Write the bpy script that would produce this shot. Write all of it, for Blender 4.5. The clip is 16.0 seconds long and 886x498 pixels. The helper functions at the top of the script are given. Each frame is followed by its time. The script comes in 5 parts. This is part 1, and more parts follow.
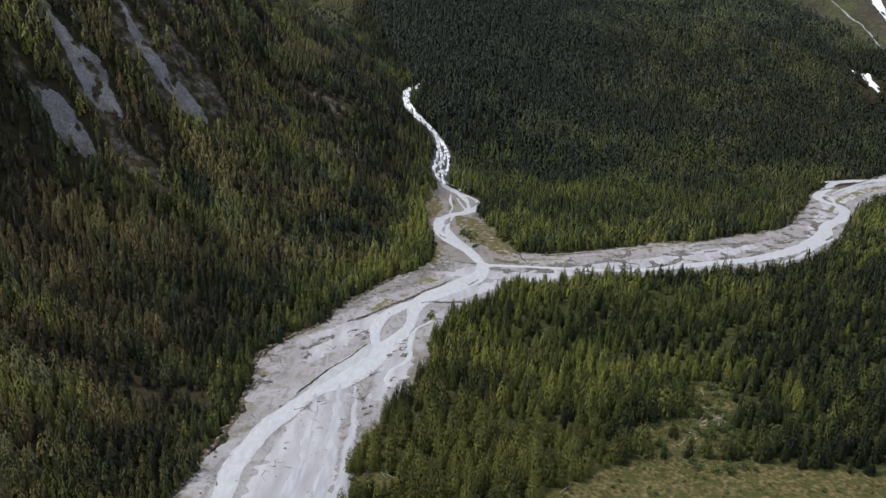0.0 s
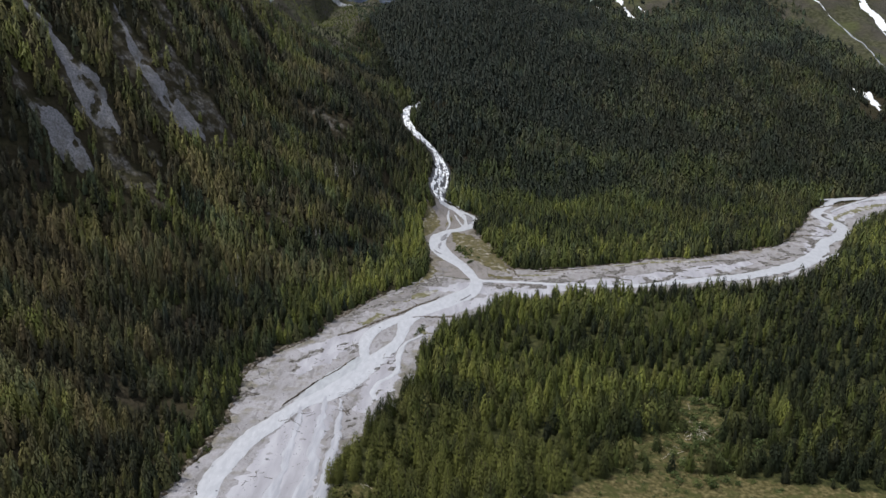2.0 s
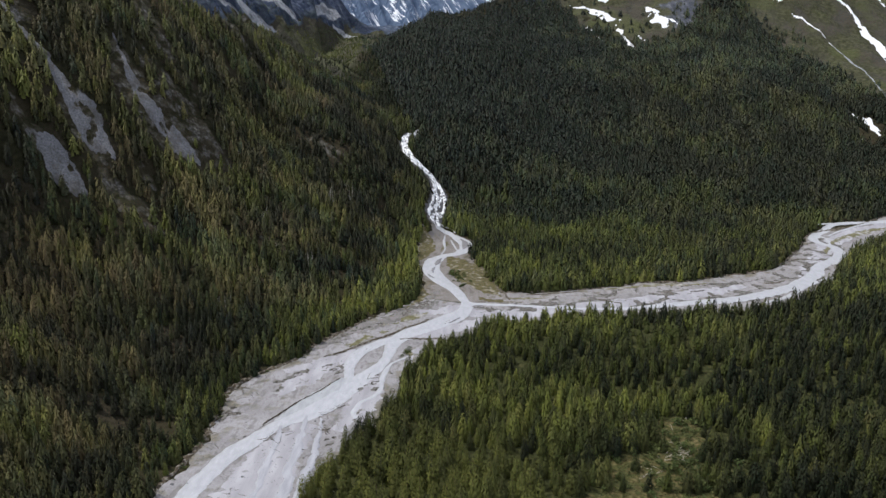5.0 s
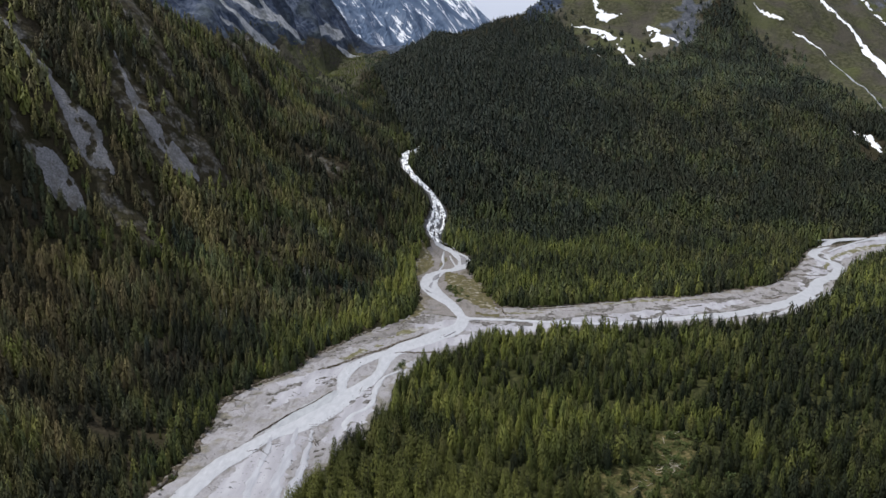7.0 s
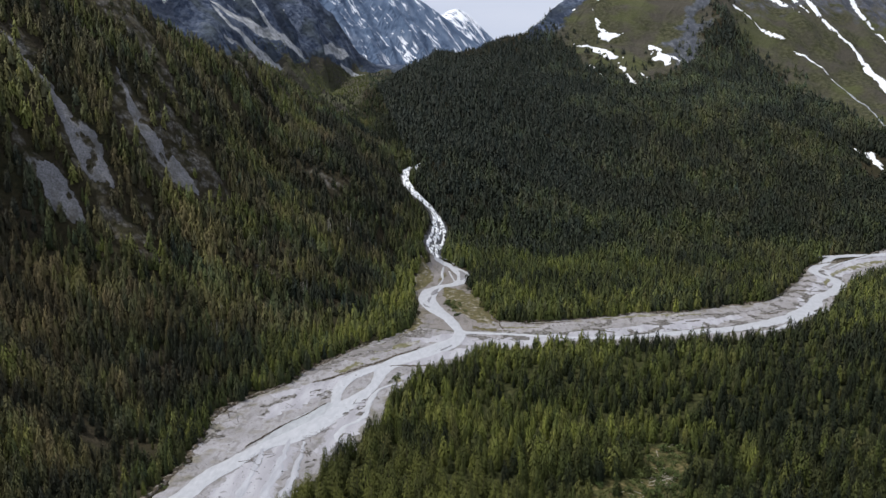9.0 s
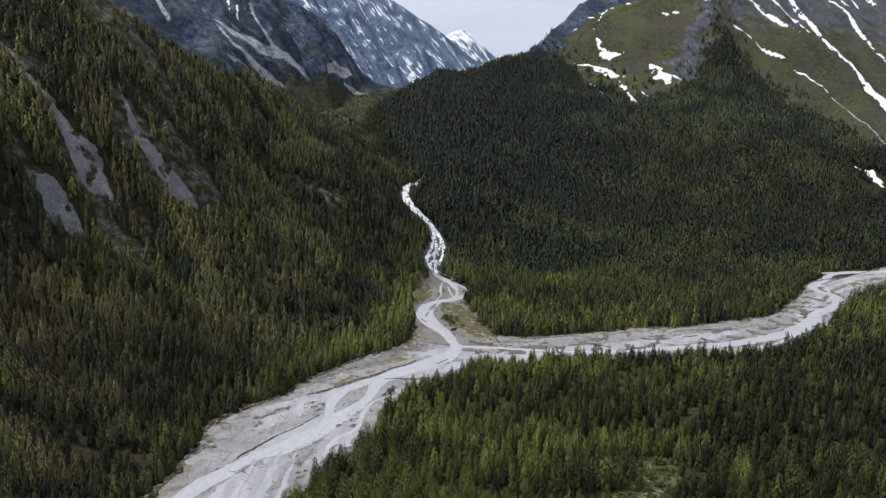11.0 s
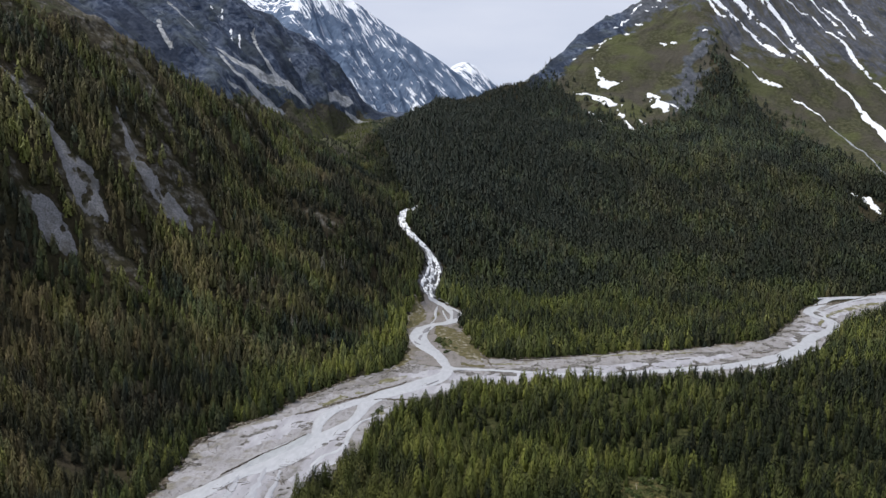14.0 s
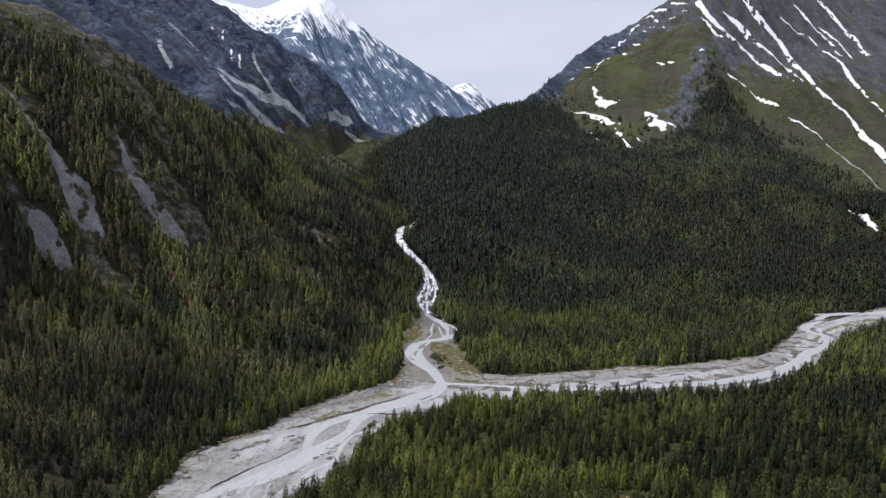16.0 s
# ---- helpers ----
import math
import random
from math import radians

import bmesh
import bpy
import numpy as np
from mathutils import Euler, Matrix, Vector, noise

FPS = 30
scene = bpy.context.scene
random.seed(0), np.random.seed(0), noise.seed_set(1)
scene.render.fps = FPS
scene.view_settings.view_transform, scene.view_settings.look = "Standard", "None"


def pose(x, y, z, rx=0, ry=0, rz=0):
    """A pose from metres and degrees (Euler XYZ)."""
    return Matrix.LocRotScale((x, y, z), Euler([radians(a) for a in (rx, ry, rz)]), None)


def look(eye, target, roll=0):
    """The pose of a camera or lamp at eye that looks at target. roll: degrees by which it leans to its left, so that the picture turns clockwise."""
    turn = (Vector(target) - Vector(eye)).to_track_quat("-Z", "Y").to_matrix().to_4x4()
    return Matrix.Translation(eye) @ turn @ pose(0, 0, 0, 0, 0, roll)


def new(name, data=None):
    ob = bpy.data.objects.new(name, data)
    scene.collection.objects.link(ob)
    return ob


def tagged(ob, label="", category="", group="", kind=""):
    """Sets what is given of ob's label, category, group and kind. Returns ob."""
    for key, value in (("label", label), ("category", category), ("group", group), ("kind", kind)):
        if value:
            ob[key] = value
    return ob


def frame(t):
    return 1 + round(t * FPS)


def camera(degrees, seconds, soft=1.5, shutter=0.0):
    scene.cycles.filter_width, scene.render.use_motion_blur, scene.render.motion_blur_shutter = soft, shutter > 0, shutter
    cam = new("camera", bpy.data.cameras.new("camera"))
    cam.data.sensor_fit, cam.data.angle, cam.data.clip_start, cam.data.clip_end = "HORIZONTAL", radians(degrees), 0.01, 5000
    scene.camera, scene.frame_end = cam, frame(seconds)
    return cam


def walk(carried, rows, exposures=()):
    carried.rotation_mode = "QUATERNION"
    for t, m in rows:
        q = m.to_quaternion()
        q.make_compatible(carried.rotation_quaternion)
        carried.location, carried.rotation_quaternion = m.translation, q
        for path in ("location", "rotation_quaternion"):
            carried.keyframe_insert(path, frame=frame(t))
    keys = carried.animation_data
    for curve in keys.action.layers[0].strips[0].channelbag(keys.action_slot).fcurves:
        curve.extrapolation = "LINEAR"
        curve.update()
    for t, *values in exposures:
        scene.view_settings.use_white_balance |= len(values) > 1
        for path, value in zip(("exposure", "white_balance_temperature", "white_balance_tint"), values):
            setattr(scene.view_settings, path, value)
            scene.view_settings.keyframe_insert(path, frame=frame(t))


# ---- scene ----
cam = camera(61.0, 16.0, soft=1.5)
# seconds, place (m), yaw, pitch, roll (degrees)
PATH = [
    (0, -0.18, 0.07, 240.17, -0.002, -17.143, 0.236),
    (1, 8.93, -2.70, 238.78, 0.494, -16.394, 0.213),
    (2, 18.06, -5.14, 237.14, 0.939, -15.622, 0.116),
    (3, 26.80, -7.31, 235.26, 1.344, -14.839, -0.013),
    (4, 34.88, -9.26, 233.16, 1.719, -14.056, -0.143),
    (5, 42.18, -11.02, 230.86, 2.069, -13.276, -0.254),
    (6, 48.71, -12.63, 228.39, 2.397, -12.501, -0.333),
    (7, 54.54, -14.13, 225.77, 2.704, -11.732, -0.375),
    (8, 59.82, -15.55, 223.02, 2.988, -10.967, -0.381),
    (9, 64.73, -16.92, 220.19, 3.247, -10.203, -0.358),
    (10, 69.45, -18.25, 217.28, 3.480, -9.436, -0.314),
    (11, 74.15, -19.58, 214.34, 3.686, -8.664, -0.261),
    (12, 78.95, -20.91, 211.41, 3.864, -7.885, -0.212),
    (13, 83.89, -22.27, 208.51, 4.016, -7.099, -0.178),
    (14, 88.92, -23.67, 205.68, 4.147, -6.308, -0.169),
    (15, 93.87, -25.11, 202.98, 4.265, -5.517, -0.191),
    (16, 98.39, -26.59, 200.44, 4.380, -4.734, -0.247),
]


def gaze(x, y, z, yaw, pitch, roll):
    """A camera pose from a place, a heading (to the left of +y), a pitch and a roll."""
    a, b = radians(yaw), radians(pitch)
    ahead = Vector((-math.sin(a) * math.cos(b), math.cos(a) * math.cos(b), math.sin(b)))
    return look((x, y, z), Vector((x, y, z)) + ahead, roll)


walk(cam, [(row[0], gaze(*row[1:])) for row in PATH])

# ---- light: a bright overcast sky with a weak, wide sun ----
world = bpy.data.worlds.new("overcast_sky")
scene.world = world
world.use_nodes = True
SUN_EL, SUN_AZ = 64.0, -84.0  # degrees; azimuth clockwise from +y
wn = world.node_tree.nodes
wl = world.node_tree.links
background = wn["Background"]
sky = wn.new("ShaderNodeTexSky")
sky.sky_type, sky.sun_disc = "NISHITA", False
sky.sun_elevation, sky.sun_rotation = radians(SUN_EL), radians(SUN_AZ)
scaled = wn.new("ShaderNodeVectorMath")
scaled.operation = "SCALE"
scaled.inputs["Scale"].default_value = 0.06
wl.new(sky.outputs[0], scaled.inputs[0])
where = wn.new("ShaderNodeTexCoord")
cloud = wn.new("ShaderNodeTexNoise")
cloud.inputs["Scale"].default_value, cloud.inputs["Detail"].default_value = 2.2, 5
stretch = wn.new("ShaderNodeMapping")
stretch.inputs["Scale"].default_value = (1, 1, 4)
wl.new(where.outputs["Generated"], stretch.inputs[0])
wl.new(stretch.outputs[0], cloud.inputs["Vector"])
tone = wn.new("ShaderNodeValToRGB")
tone.color_ramp.elements[0].position, tone.color_ramp.elements[1].position = 0.35, 0.7
tone.color_ramp.elements[0].color, tone.color_ramp.elements[1].color = (0.62, 0.685, 0.86, 1), (0.80, 0.845, 0.985, 1)
wl.new(cloud.outputs["Fac"], tone.inputs[0])
veil = wn.new("ShaderNodeMixRGB")
# thick cloud towards the horizon, thinner overhead
up = wn.new("ShaderNodeSeparateXYZ")
wl.new(where.outputs["Generated"], up.inputs[0])
thin = wn.new("ShaderNodeMapRange")
thin.interpolation_type = "SMOOTHSTEP"
thin.inputs["From Min"].default_value, thin.inputs["From Max"].default_value = 0.25, 0.9
thin.inputs["To Min"].default_value, thin.inputs["To Max"].default_value = 0.90, 0.78
wl.new(up.outputs["Z"], thin.inputs["Value"])
wl.new(thin.outputs[0], veil.inputs[0])
wl.new(scaled.outputs[0], veil.inputs[1])
wl.new(tone.outputs[0], veil.inputs[2])
wl.new(veil.outputs[0], background.inputs["Color"])
background.inputs["Strength"].default_value = 0.96

sun = new("sun", bpy.data.lights.new("sun", "SUN"))
sun.data.energy, sun.data.angle, sun.data.color = 4.0, radians(4), (1.0, 0.975, 0.94)
el, az = radians(SUN_EL), radians(SUN_AZ)
sun.matrix_world = look((0, 0, 900), (-1000 * math.sin(az) * math.cos(el), -1000 * math.cos(az) * math.cos(el), 900 - 1000 * math.sin(el)))
scene.view_settings.exposure = 0.0


# ---- materials ----
class Paint:
    """A principled material with a few node shortcuts."""

    def __init__(self, name, rough=0.9, spec=0.25):
        self.mat = bpy.data.materials.new(name)
        self.mat.use_nodes = True
        self.tree = self.mat.node_tree
        self.out = self.tree.nodes["Principled BSDF"]
        self.out.inputs["Roughness"].default_value = rough
        self.out.inputs["Specular IOR Level"].default_value = spec
        self.place = self.tree.nodes.new("ShaderNodeNewGeometry").outputs["Position"]

    def link(self, a, b):
        self.tree.links.new(a, b)
        return self

    def noise(self, size, detail=4, squash=(1, 1, 1), vector=None):
        turn = self.tree.nodes.new("ShaderNodeMapping")
        turn.inputs["Scale"].default_value = squash
        self.link(vector or self.place, turn.inputs[0])
        n = self.tree.nodes.new("ShaderNodeTexNoise")
        n.inputs["Scale"].default_value, n.inputs["Detail"].default_value = 1.0 / size, detail
        self.link(turn.outputs[0], n.inputs["Vector"])
        return n.outputs["Fac"]

    def value(self, name):
        a = self.tree.nodes.new("ShaderNodeAttribute")
        a.attribute_name = name
        return a.outputs["Fac"]

    def ramp(self, fac, *stops):
        r = self.tree.nodes.new("ShaderNodeValToRGB")
        e = r.color_ramp.elements
        while len(e) < len(stops):
            e.new(0.5)
        for k, (pos, col) in enumerate(stops):
            e[k].position = pos
            e[k].color = (*col, 1) if isinstance(col, tuple) else (col, col, col, 1)
        self.link(fac, r.inputs[0])
        return r.outputs["Color"]

    def mix(self, fac, a, b, kind="MIX"):
        m = self.tree.nodes.new("ShaderNodeMixRGB")
        m.blend_type = kind
        for v, s in zip((fac, a, b), m.inputs):
            if isinstance(v, (int, float)):
                s.default_value = v if s.type == "VALUE" else (v, v, v, 1)
            elif isinstance(v, tuple):
                s.default_value = (*v, 1)
            else:
                self.link(v, s)
        return m.outputs[0]

    def math(self, kind, a, b, clamp=False):
        m = self.tree.nodes.new("ShaderNodeMath")
        m.operation, m.use_clamp = kind, clamp
        for v, s in zip((a, b), m.inputs):
            if isinstance(v, (int, float)):
                s.default_value = v
            else:
                self.link(v, s)
        return m.outputs[0]

    def done(self, color, bump=None, depth=0.3, strength=0.6):
        if isinstance(color, tuple):
            self.out.inputs["Base Color"].default_value = (*color, 1)
        else:
            self.link(color, self.out.inputs["Base Color"])
        if bump is not None:
            b = self.tree.nodes.new("ShaderNodeBump")
            b.inputs["Strength"].default_value, b.inputs["Distance"].default_value = strength, depth
            self.link(bump, b.inputs["Height"])
            self.link(b.outputs[0], self.out.inputs["Normal"])
        return self.mat


def ground_paint():
    p = Paint("hillside", 0.95, 0.1)
    fine, broad = p.noise(3.5, 6), p.noise(45, 5)
    soil = p.ramp(fine, (0.3, (0.013, 0.014, 0.007)), (0.7, (0.038, 0.035, 0.017)))
    soil = p.mix(p.ramp(broad, (0.4, 0.0), (0.65, 1.0)), soil, (0.034, 0.028, 0.016))
    soil = p.mix(p.ramp(p.noise(24, 8), (0.50, 0.0), (0.62, 0.85)), soil, p.ramp(p.noise(2, 7), (0.35, (0.020, 0.017, 0.011)), (0.65, (0.050, 0.041, 0.027))))
    turf = p.ramp(p.noise(7, 9), (0.36, (0.031, 0.034, 0.018)), (0.5, (0.049, 0.050, 0.026)), (0.64, (0.074, 0.071, 0.042)))
    turf = p.mix(p.ramp(p.noise(60, 6), (0.42, 0.0), (0.60, 0.9)), turf, (0.062, 0.056, 0.045))
    turf = p.mix(p.ramp(p.noise(90, 5), (0.50, 0.0), (0.62, 0.6)), turf, (0.074, 0.082, 0.032))
    veins = p.tree.nodes.new("ShaderNodeCombineXYZ")
    p.link(p.value("vein_a"), veins.inputs[0])
    p.link(p.value("vein_b"), veins.inputs[1])
    grain = p.math("ADD", p.math("MULTIPLY", p.noise(20, 9, (2.4, 0.4, 1), veins.outputs[0]), 0.5), p.math("MULTIPLY", p.noise(13, 9), 0.5))
    # crag and talus are bluer than bare stone: valley haze mixed into their colour
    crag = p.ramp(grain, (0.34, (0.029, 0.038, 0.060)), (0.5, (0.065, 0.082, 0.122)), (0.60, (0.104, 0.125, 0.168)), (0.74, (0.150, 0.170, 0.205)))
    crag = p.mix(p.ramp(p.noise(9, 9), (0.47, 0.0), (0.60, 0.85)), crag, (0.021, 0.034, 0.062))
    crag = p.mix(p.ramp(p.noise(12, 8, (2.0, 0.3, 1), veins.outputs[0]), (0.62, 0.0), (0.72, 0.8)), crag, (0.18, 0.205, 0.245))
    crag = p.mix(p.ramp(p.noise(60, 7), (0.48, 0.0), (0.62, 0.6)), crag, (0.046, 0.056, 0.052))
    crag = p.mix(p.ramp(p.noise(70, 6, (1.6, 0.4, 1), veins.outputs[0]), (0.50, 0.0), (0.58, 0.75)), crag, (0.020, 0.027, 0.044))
    crag = p.mix(p.value("warm"), crag, p.ramp(grain, (0.36, (0.042, 0.046, 0.052)), (0.55, (0.090, 0.095, 0.106)), (0.72, (0.185, 0.19, 0.20))))
    talus = p.ramp(p.noise(9, 9, (1, 1, 0.5)), (0.33, (0.060, 0.064, 0.076)), (0.52, (0.084, 0.090, 0.107)), (0.7, (0.122, 0.130, 0.154)))
    talus = p.mix(p.ramp(p.noise(26, 9, (2.2, 0.5, 1), veins.outputs[0]), (0.46, 0.0), (0.60, 0.8)), talus, (0.070, 0.066, 0.050))
    talus = p.mix(p.ramp(p.noise(38, 8), (0.56, 0.0), (0.66, 0.8)), talus, (0.040, 0.046, 0.060))

    def spread(name, size, amount):
        ragged = p.math("MULTIPLY", p.math("SUBTRACT", p.noise(size, 8), 0.5), amount)
        return p.ramp(p.math("ADD", p.value(name), ragged), (0.40, 0.0), (0.62, 1.0))

    herb = p.ramp(p.noise(3.2, 8), (0.34, (0.016, 0.019, 0.007)), (0.52, (0.036, 0.039, 0.014)), (0.68, (0.062, 0.060, 0.024)))
    soil = p.mix(spread("herb", 9, 0.7), soil, herb)
    color = p.mix(spread("turf", 16, 1.2), soil, turf)
    grass = p.ramp(p.noise(2.6, 8), (0.34, (0.042, 0.038, 0.014)), (0.5, (0.080, 0.069, 0.029)), (0.66, (0.140, 0.118, 0.056)))
    grass = p.mix(p.ramp(p.noise(7, 7), (0.50, 0.0), (0.60, 0.8)), grass, (0.045, 0.050, 0.016))
    rubble = p.ramp(p.noise(2.4, 8), (0.33, (0.040, 0.036, 0.028)), (0.52, (0.092, 0.086, 0.074)), (0.68, (0.185, 0.178, 0.165)))
    rubble = p.mix(p.ramp(p.noise(14, 7), (0.45, 0.0), (0.60, 0.8)), rubble, (0.062, 0.054, 0.030))
    color = p.mix(spread("stones", 9, 1.5), color, rubble)
    color = p.mix(spread("talus", 30, 1.6), color, talus)
    color = p.mix(spread("meadow", 8, 0.8), color, grass)
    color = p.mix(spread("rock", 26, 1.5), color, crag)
    loose = p.ramp(p.noise(5, 8), (0.32, (0.25, 0.262, 0.28)), (0.5, (0.34, 0.350, 0.362)), (0.68, (0.44, 0.445, 0.450)))
    loose = p.mix(p.ramp(p.noise(12, 9), (0.50, 0.0), (0.62, 0.7)), loose, (0.13, 0.138, 0.135))
    loose = p.mix(p.ramp(p.noise(34, 7), (0.54, 0.0), (0.66, 0.6)), loose, (0.085, 0.095, 0.105))
    color = p.mix(spread("fan", 12, 0.8), color, loose)
    return p.done(color, p.math("ADD", p.noise(6, 9), p.math("MULTIPLY", p.noise(30, 7), p.math("MULTIPLY", p.value("rock"), 3.0))), 3.0, 0.9)


def gravel_paint(name, light, brown):
    p = Paint(name, 0.9, 0.2)
    grit = p.ramp(p.noise(1.1, 6), (0.3, 0.78), (0.7, 1.08))
    tone = p.ramp(p.noise(26, 5), (0.33, (0.305, 0.298, 0.312)), (0.5, (0.358, 0.352, 0.374)), (0.68, (0.415, 0.41, 0.44)))
    mud = p.ramp(p.noise(9, 8), (0.56, 0.0), (0.68, 0.55))
    tone = p.mix(mud, tone, (0.25, 0.235, 0.20))
    edge = p.ramp(p.value("verge"), (0.55, 0.0), (0.98, 1.0))
    moss = p.ramp(p.math("ADD", p.noise(11, 8), p.math("MULTIPLY", edge, 0.17)), (0.60, 0.0), (0.74, 0.85))
    tone = p.mix(moss, tone, p.ramp(p.noise(3, 6), (0.35, (0.13, 0.12, 0.085)), (0.65, (0.27, 0.25, 0.20))))
    rills = p.ramp(p.noise(7, 8, (1.5, 0.5, 1)), (0.37, 0.5), (0.45, 0.0), (0.60, 0.0), (0.70, 0.5))
    tone = p.mix(rills, tone, (0.165, 0.155, 0.145))
    tone = p.mix(1.0, tone, (light, light * (1 - 0.4 * brown), light * (1 - brown)), "MULTIPLY")
    return p.done(p.mix(1.0, tone, grit, "MULTIPLY"), p.noise(1.6, 6), 0.4, 0.6)


def water_paint():
    p = Paint("milky_meltwater", 0.32, 0.4)
    tone = p.ramp(p.noise(5, 6, (1.6, 0.6, 1)), (0.38, (0.335, 0.344, 0.368)), (0.62, (0.395, 0.403, 0.428)))
    foam = p.ramp(p.noise(2.6, 7, (1.8, 0.6, 1)), (0.60, 0.0), (0.72, 0.6))
    return p.done(p.mix(foam, tone, (0.49, 0.50, 0.525)), p.noise(0.9, 4), 0.06, 0.25)


def shallow_paint():
    p = Paint("shallow_water", 0.4, 0.4)
    return p.done(p.ramp(p.noise(7, 7, (2.2, 0.4, 1)), (0.38, (0.27, 0.276, 0.302)), (0.64, (0.36, 0.366, 0.398))), p.noise(0.9, 4), 0.06, 0.3)


def pool_paint():
    p = Paint("grey_green_pool", 0.3, 0.45)
    return p.done(p.ramp(p.noise(6, 7, (1.6, 0.6, 1)), (0.36, (0.26, 0.272, 0.288)), (0.64, (0.345, 0.358, 0.375))), p.noise(0.9, 4), 0.05, 0.25)


def silt_paint():
    p = Paint("wet_silt", 0.55, 0.35)
    flow = p.noise(16, 7, (2.2, 0.45, 1))
    tone = p.ramp(flow, (0.35, (0.245, 0.241, 0.262)), (0.5, (0.293, 0.290, 0.315)), (0.66, (0.355, 0.354, 0.382)))
    return p.done(tone, p.noise(1.2, 5), 0.1, 0.4)


def lace_paint():
    p = Paint("tumbling_water", 0.6, 0.3)
    gaps = p.ramp(p.noise(3.4, 7, (1, 1, 0.6)), (0.41, 1.0), (0.46, 0.0))
    return p.done(p.mix(gaps, p.ramp(p.noise(1.6, 5), (0.3, (0.70, 0.72, 0.76)), (0.55, (0.92, 0.93, 0.94))), (0.085, 0.085, 0.09)), p.noise(1.2, 5), 0.5, 0.8)


def snow_paint():
    p = Paint("old_snow", 0.7, 0.3)
    return p.done(p.ramp(p.noise(6, 6), (0.3, (0.74, 0.76, 0.80)), (0.7, (0.87, 0.88, 0.90))), p.noise(4, 5), 0.5, 0.5)


def scree_paint():
    p = Paint("grey_scree", 0.95, 0.15)
    tone = p.ramp(p.noise(1.6, 7), (0.3, (0.098, 0.098, 0.102)), (0.7, (0.245, 0.245, 0.256)))
    tone = p.mix(p.ramp(p.noise(12, 5), (0.45, 0.0), (0.7, 0.8)), tone, (0.075, 0.070, 0.055))
    return p.done(tone, p.noise(1.5, 6), 0.8, 0.8)


def leaf_paint(name, dark, mid, light):
    p = Paint(name, 0.75, 0.2)
    tint, spread = p.value("tint"), p.tree.nodes.new("ShaderNodeNewGeometry").outputs["Random Per Island"]
    fac = p.math("ADD", p.math("MULTIPLY", tint, 0.8), p.math("MULTIPLY", p.math("SUBTRACT", spread, 0.3), 0.13), True)
    green = p.ramp(fac, (0.1, dark), (0.5, mid), (0.95, light))
    brown = p.ramp(fac, (0.1, (0.028, 0.027, 0.016)), (0.5, (0.094, 0.074, 0.036)), (0.95, (0.175, 0.140, 0.068)))
    # blue-green mix; on the far slope it puts aerial haze into the needles
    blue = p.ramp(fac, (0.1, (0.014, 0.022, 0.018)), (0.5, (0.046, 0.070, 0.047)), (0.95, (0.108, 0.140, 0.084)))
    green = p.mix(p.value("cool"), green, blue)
    return p.done(p.mix(p.value("dry"), green, brown))


def bark_paint():
    p = Paint("bark", 0.95, 0.1)
    return p.done(p.ramp(p.noise(0.3, 5, (1, 1, 0.2)), (0.3, (0.05, 0.04, 0.03)), (0.7, (0.14, 0.11, 0.09))))


def drift_paint():
    p = Paint("bleached_driftwood", 0.9, 0.15)
    return p.done(p.ramp(p.noise(0.8, 5), (0.3, (0.07, 0.06, 0.05)), (0.7, (0.24, 0.215, 0.19))))


def boulder_paint():
    p = Paint("wet_boulder", 0.6, 0.35)
    return p.done(p.ramp(p.noise(1.5, 6), (0.3, (0.03, 0.03, 0.032)), (0.7, (0.12, 0.12, 0.125))), p.noise(0.8, 5), 0.3, 0.7)


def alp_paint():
    p = Paint("hazed_snowy_rock", 0.9, 0.15)
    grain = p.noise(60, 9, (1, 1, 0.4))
    # the blue of distant haze is put into the rock's base colour
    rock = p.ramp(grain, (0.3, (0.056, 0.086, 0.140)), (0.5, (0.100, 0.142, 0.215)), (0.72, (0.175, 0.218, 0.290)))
    lines = p.tree.nodes.new("ShaderNodeCombineXYZ")
    p.link(p.math("SUBTRACT", p.value("across"), p.math("MULTIPLY", p.value("down"), 1.1)), lines.inputs[0])
    p.link(p.value("down"), lines.inputs[1])
    streak = p.math("ADD", p.math("MULTIPLY", p.noise(13, 9, (1.0, 0.30, 1), lines.outputs[0]), 0.6), p.math("MULTIPLY", p.noise(70, 6, (1, 0.6, 1), lines.outputs[0]), 0.4))
    amount = p.math("ADD", p.math("SUBTRACT", p.math("MULTIPLY", streak, 2.5), 0.47), p.value("cold"))
    amount = p.math("ADD", amount, p.math("MULTIPLY", p.math("SUBTRACT", grain, 0.5), 0.9))
    snow = p.ramp(amount, (0.985, 0.0), (1.0, 1.0))
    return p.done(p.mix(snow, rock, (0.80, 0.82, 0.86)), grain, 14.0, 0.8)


GROUND, GRAVEL, WATER, SILT = ground_paint(), gravel_paint("river_gravel", 0.72, 0.03), water_paint(), silt_paint()
PLAIN, FAN_GRAVEL, BAR_GRAVEL, TERRACE = gravel_paint("flood_plain_gravel", 0.70, 0.06), gravel_paint("fan_gravel", 0.52, 0.16), gravel_paint("wet_bar_gravel", 0.58, -0.02), gravel_paint("terrace_gravel", 0.50, 0.10)
LACE, SHALLOW, POOL = lace_paint(), shallow_paint(), pool_paint()
SNOW, SCREE, BARK, DRIFT, BOULDER, ALP = snow_paint(), scree_paint(), bark_paint(), drift_paint(), boulder_paint(), alp_paint()
NEEDLE = leaf_paint("conifer_needles", (0.012, 0.018, 0.007), (0.072, 0.087, 0.019), (0.200, 0.214, 0.043))
BUSH = leaf_paint("shrub_leaves", (0.035, 0.055, 0.018), (0.075, 0.095, 0.028), (0.12, 0.135, 0.045))


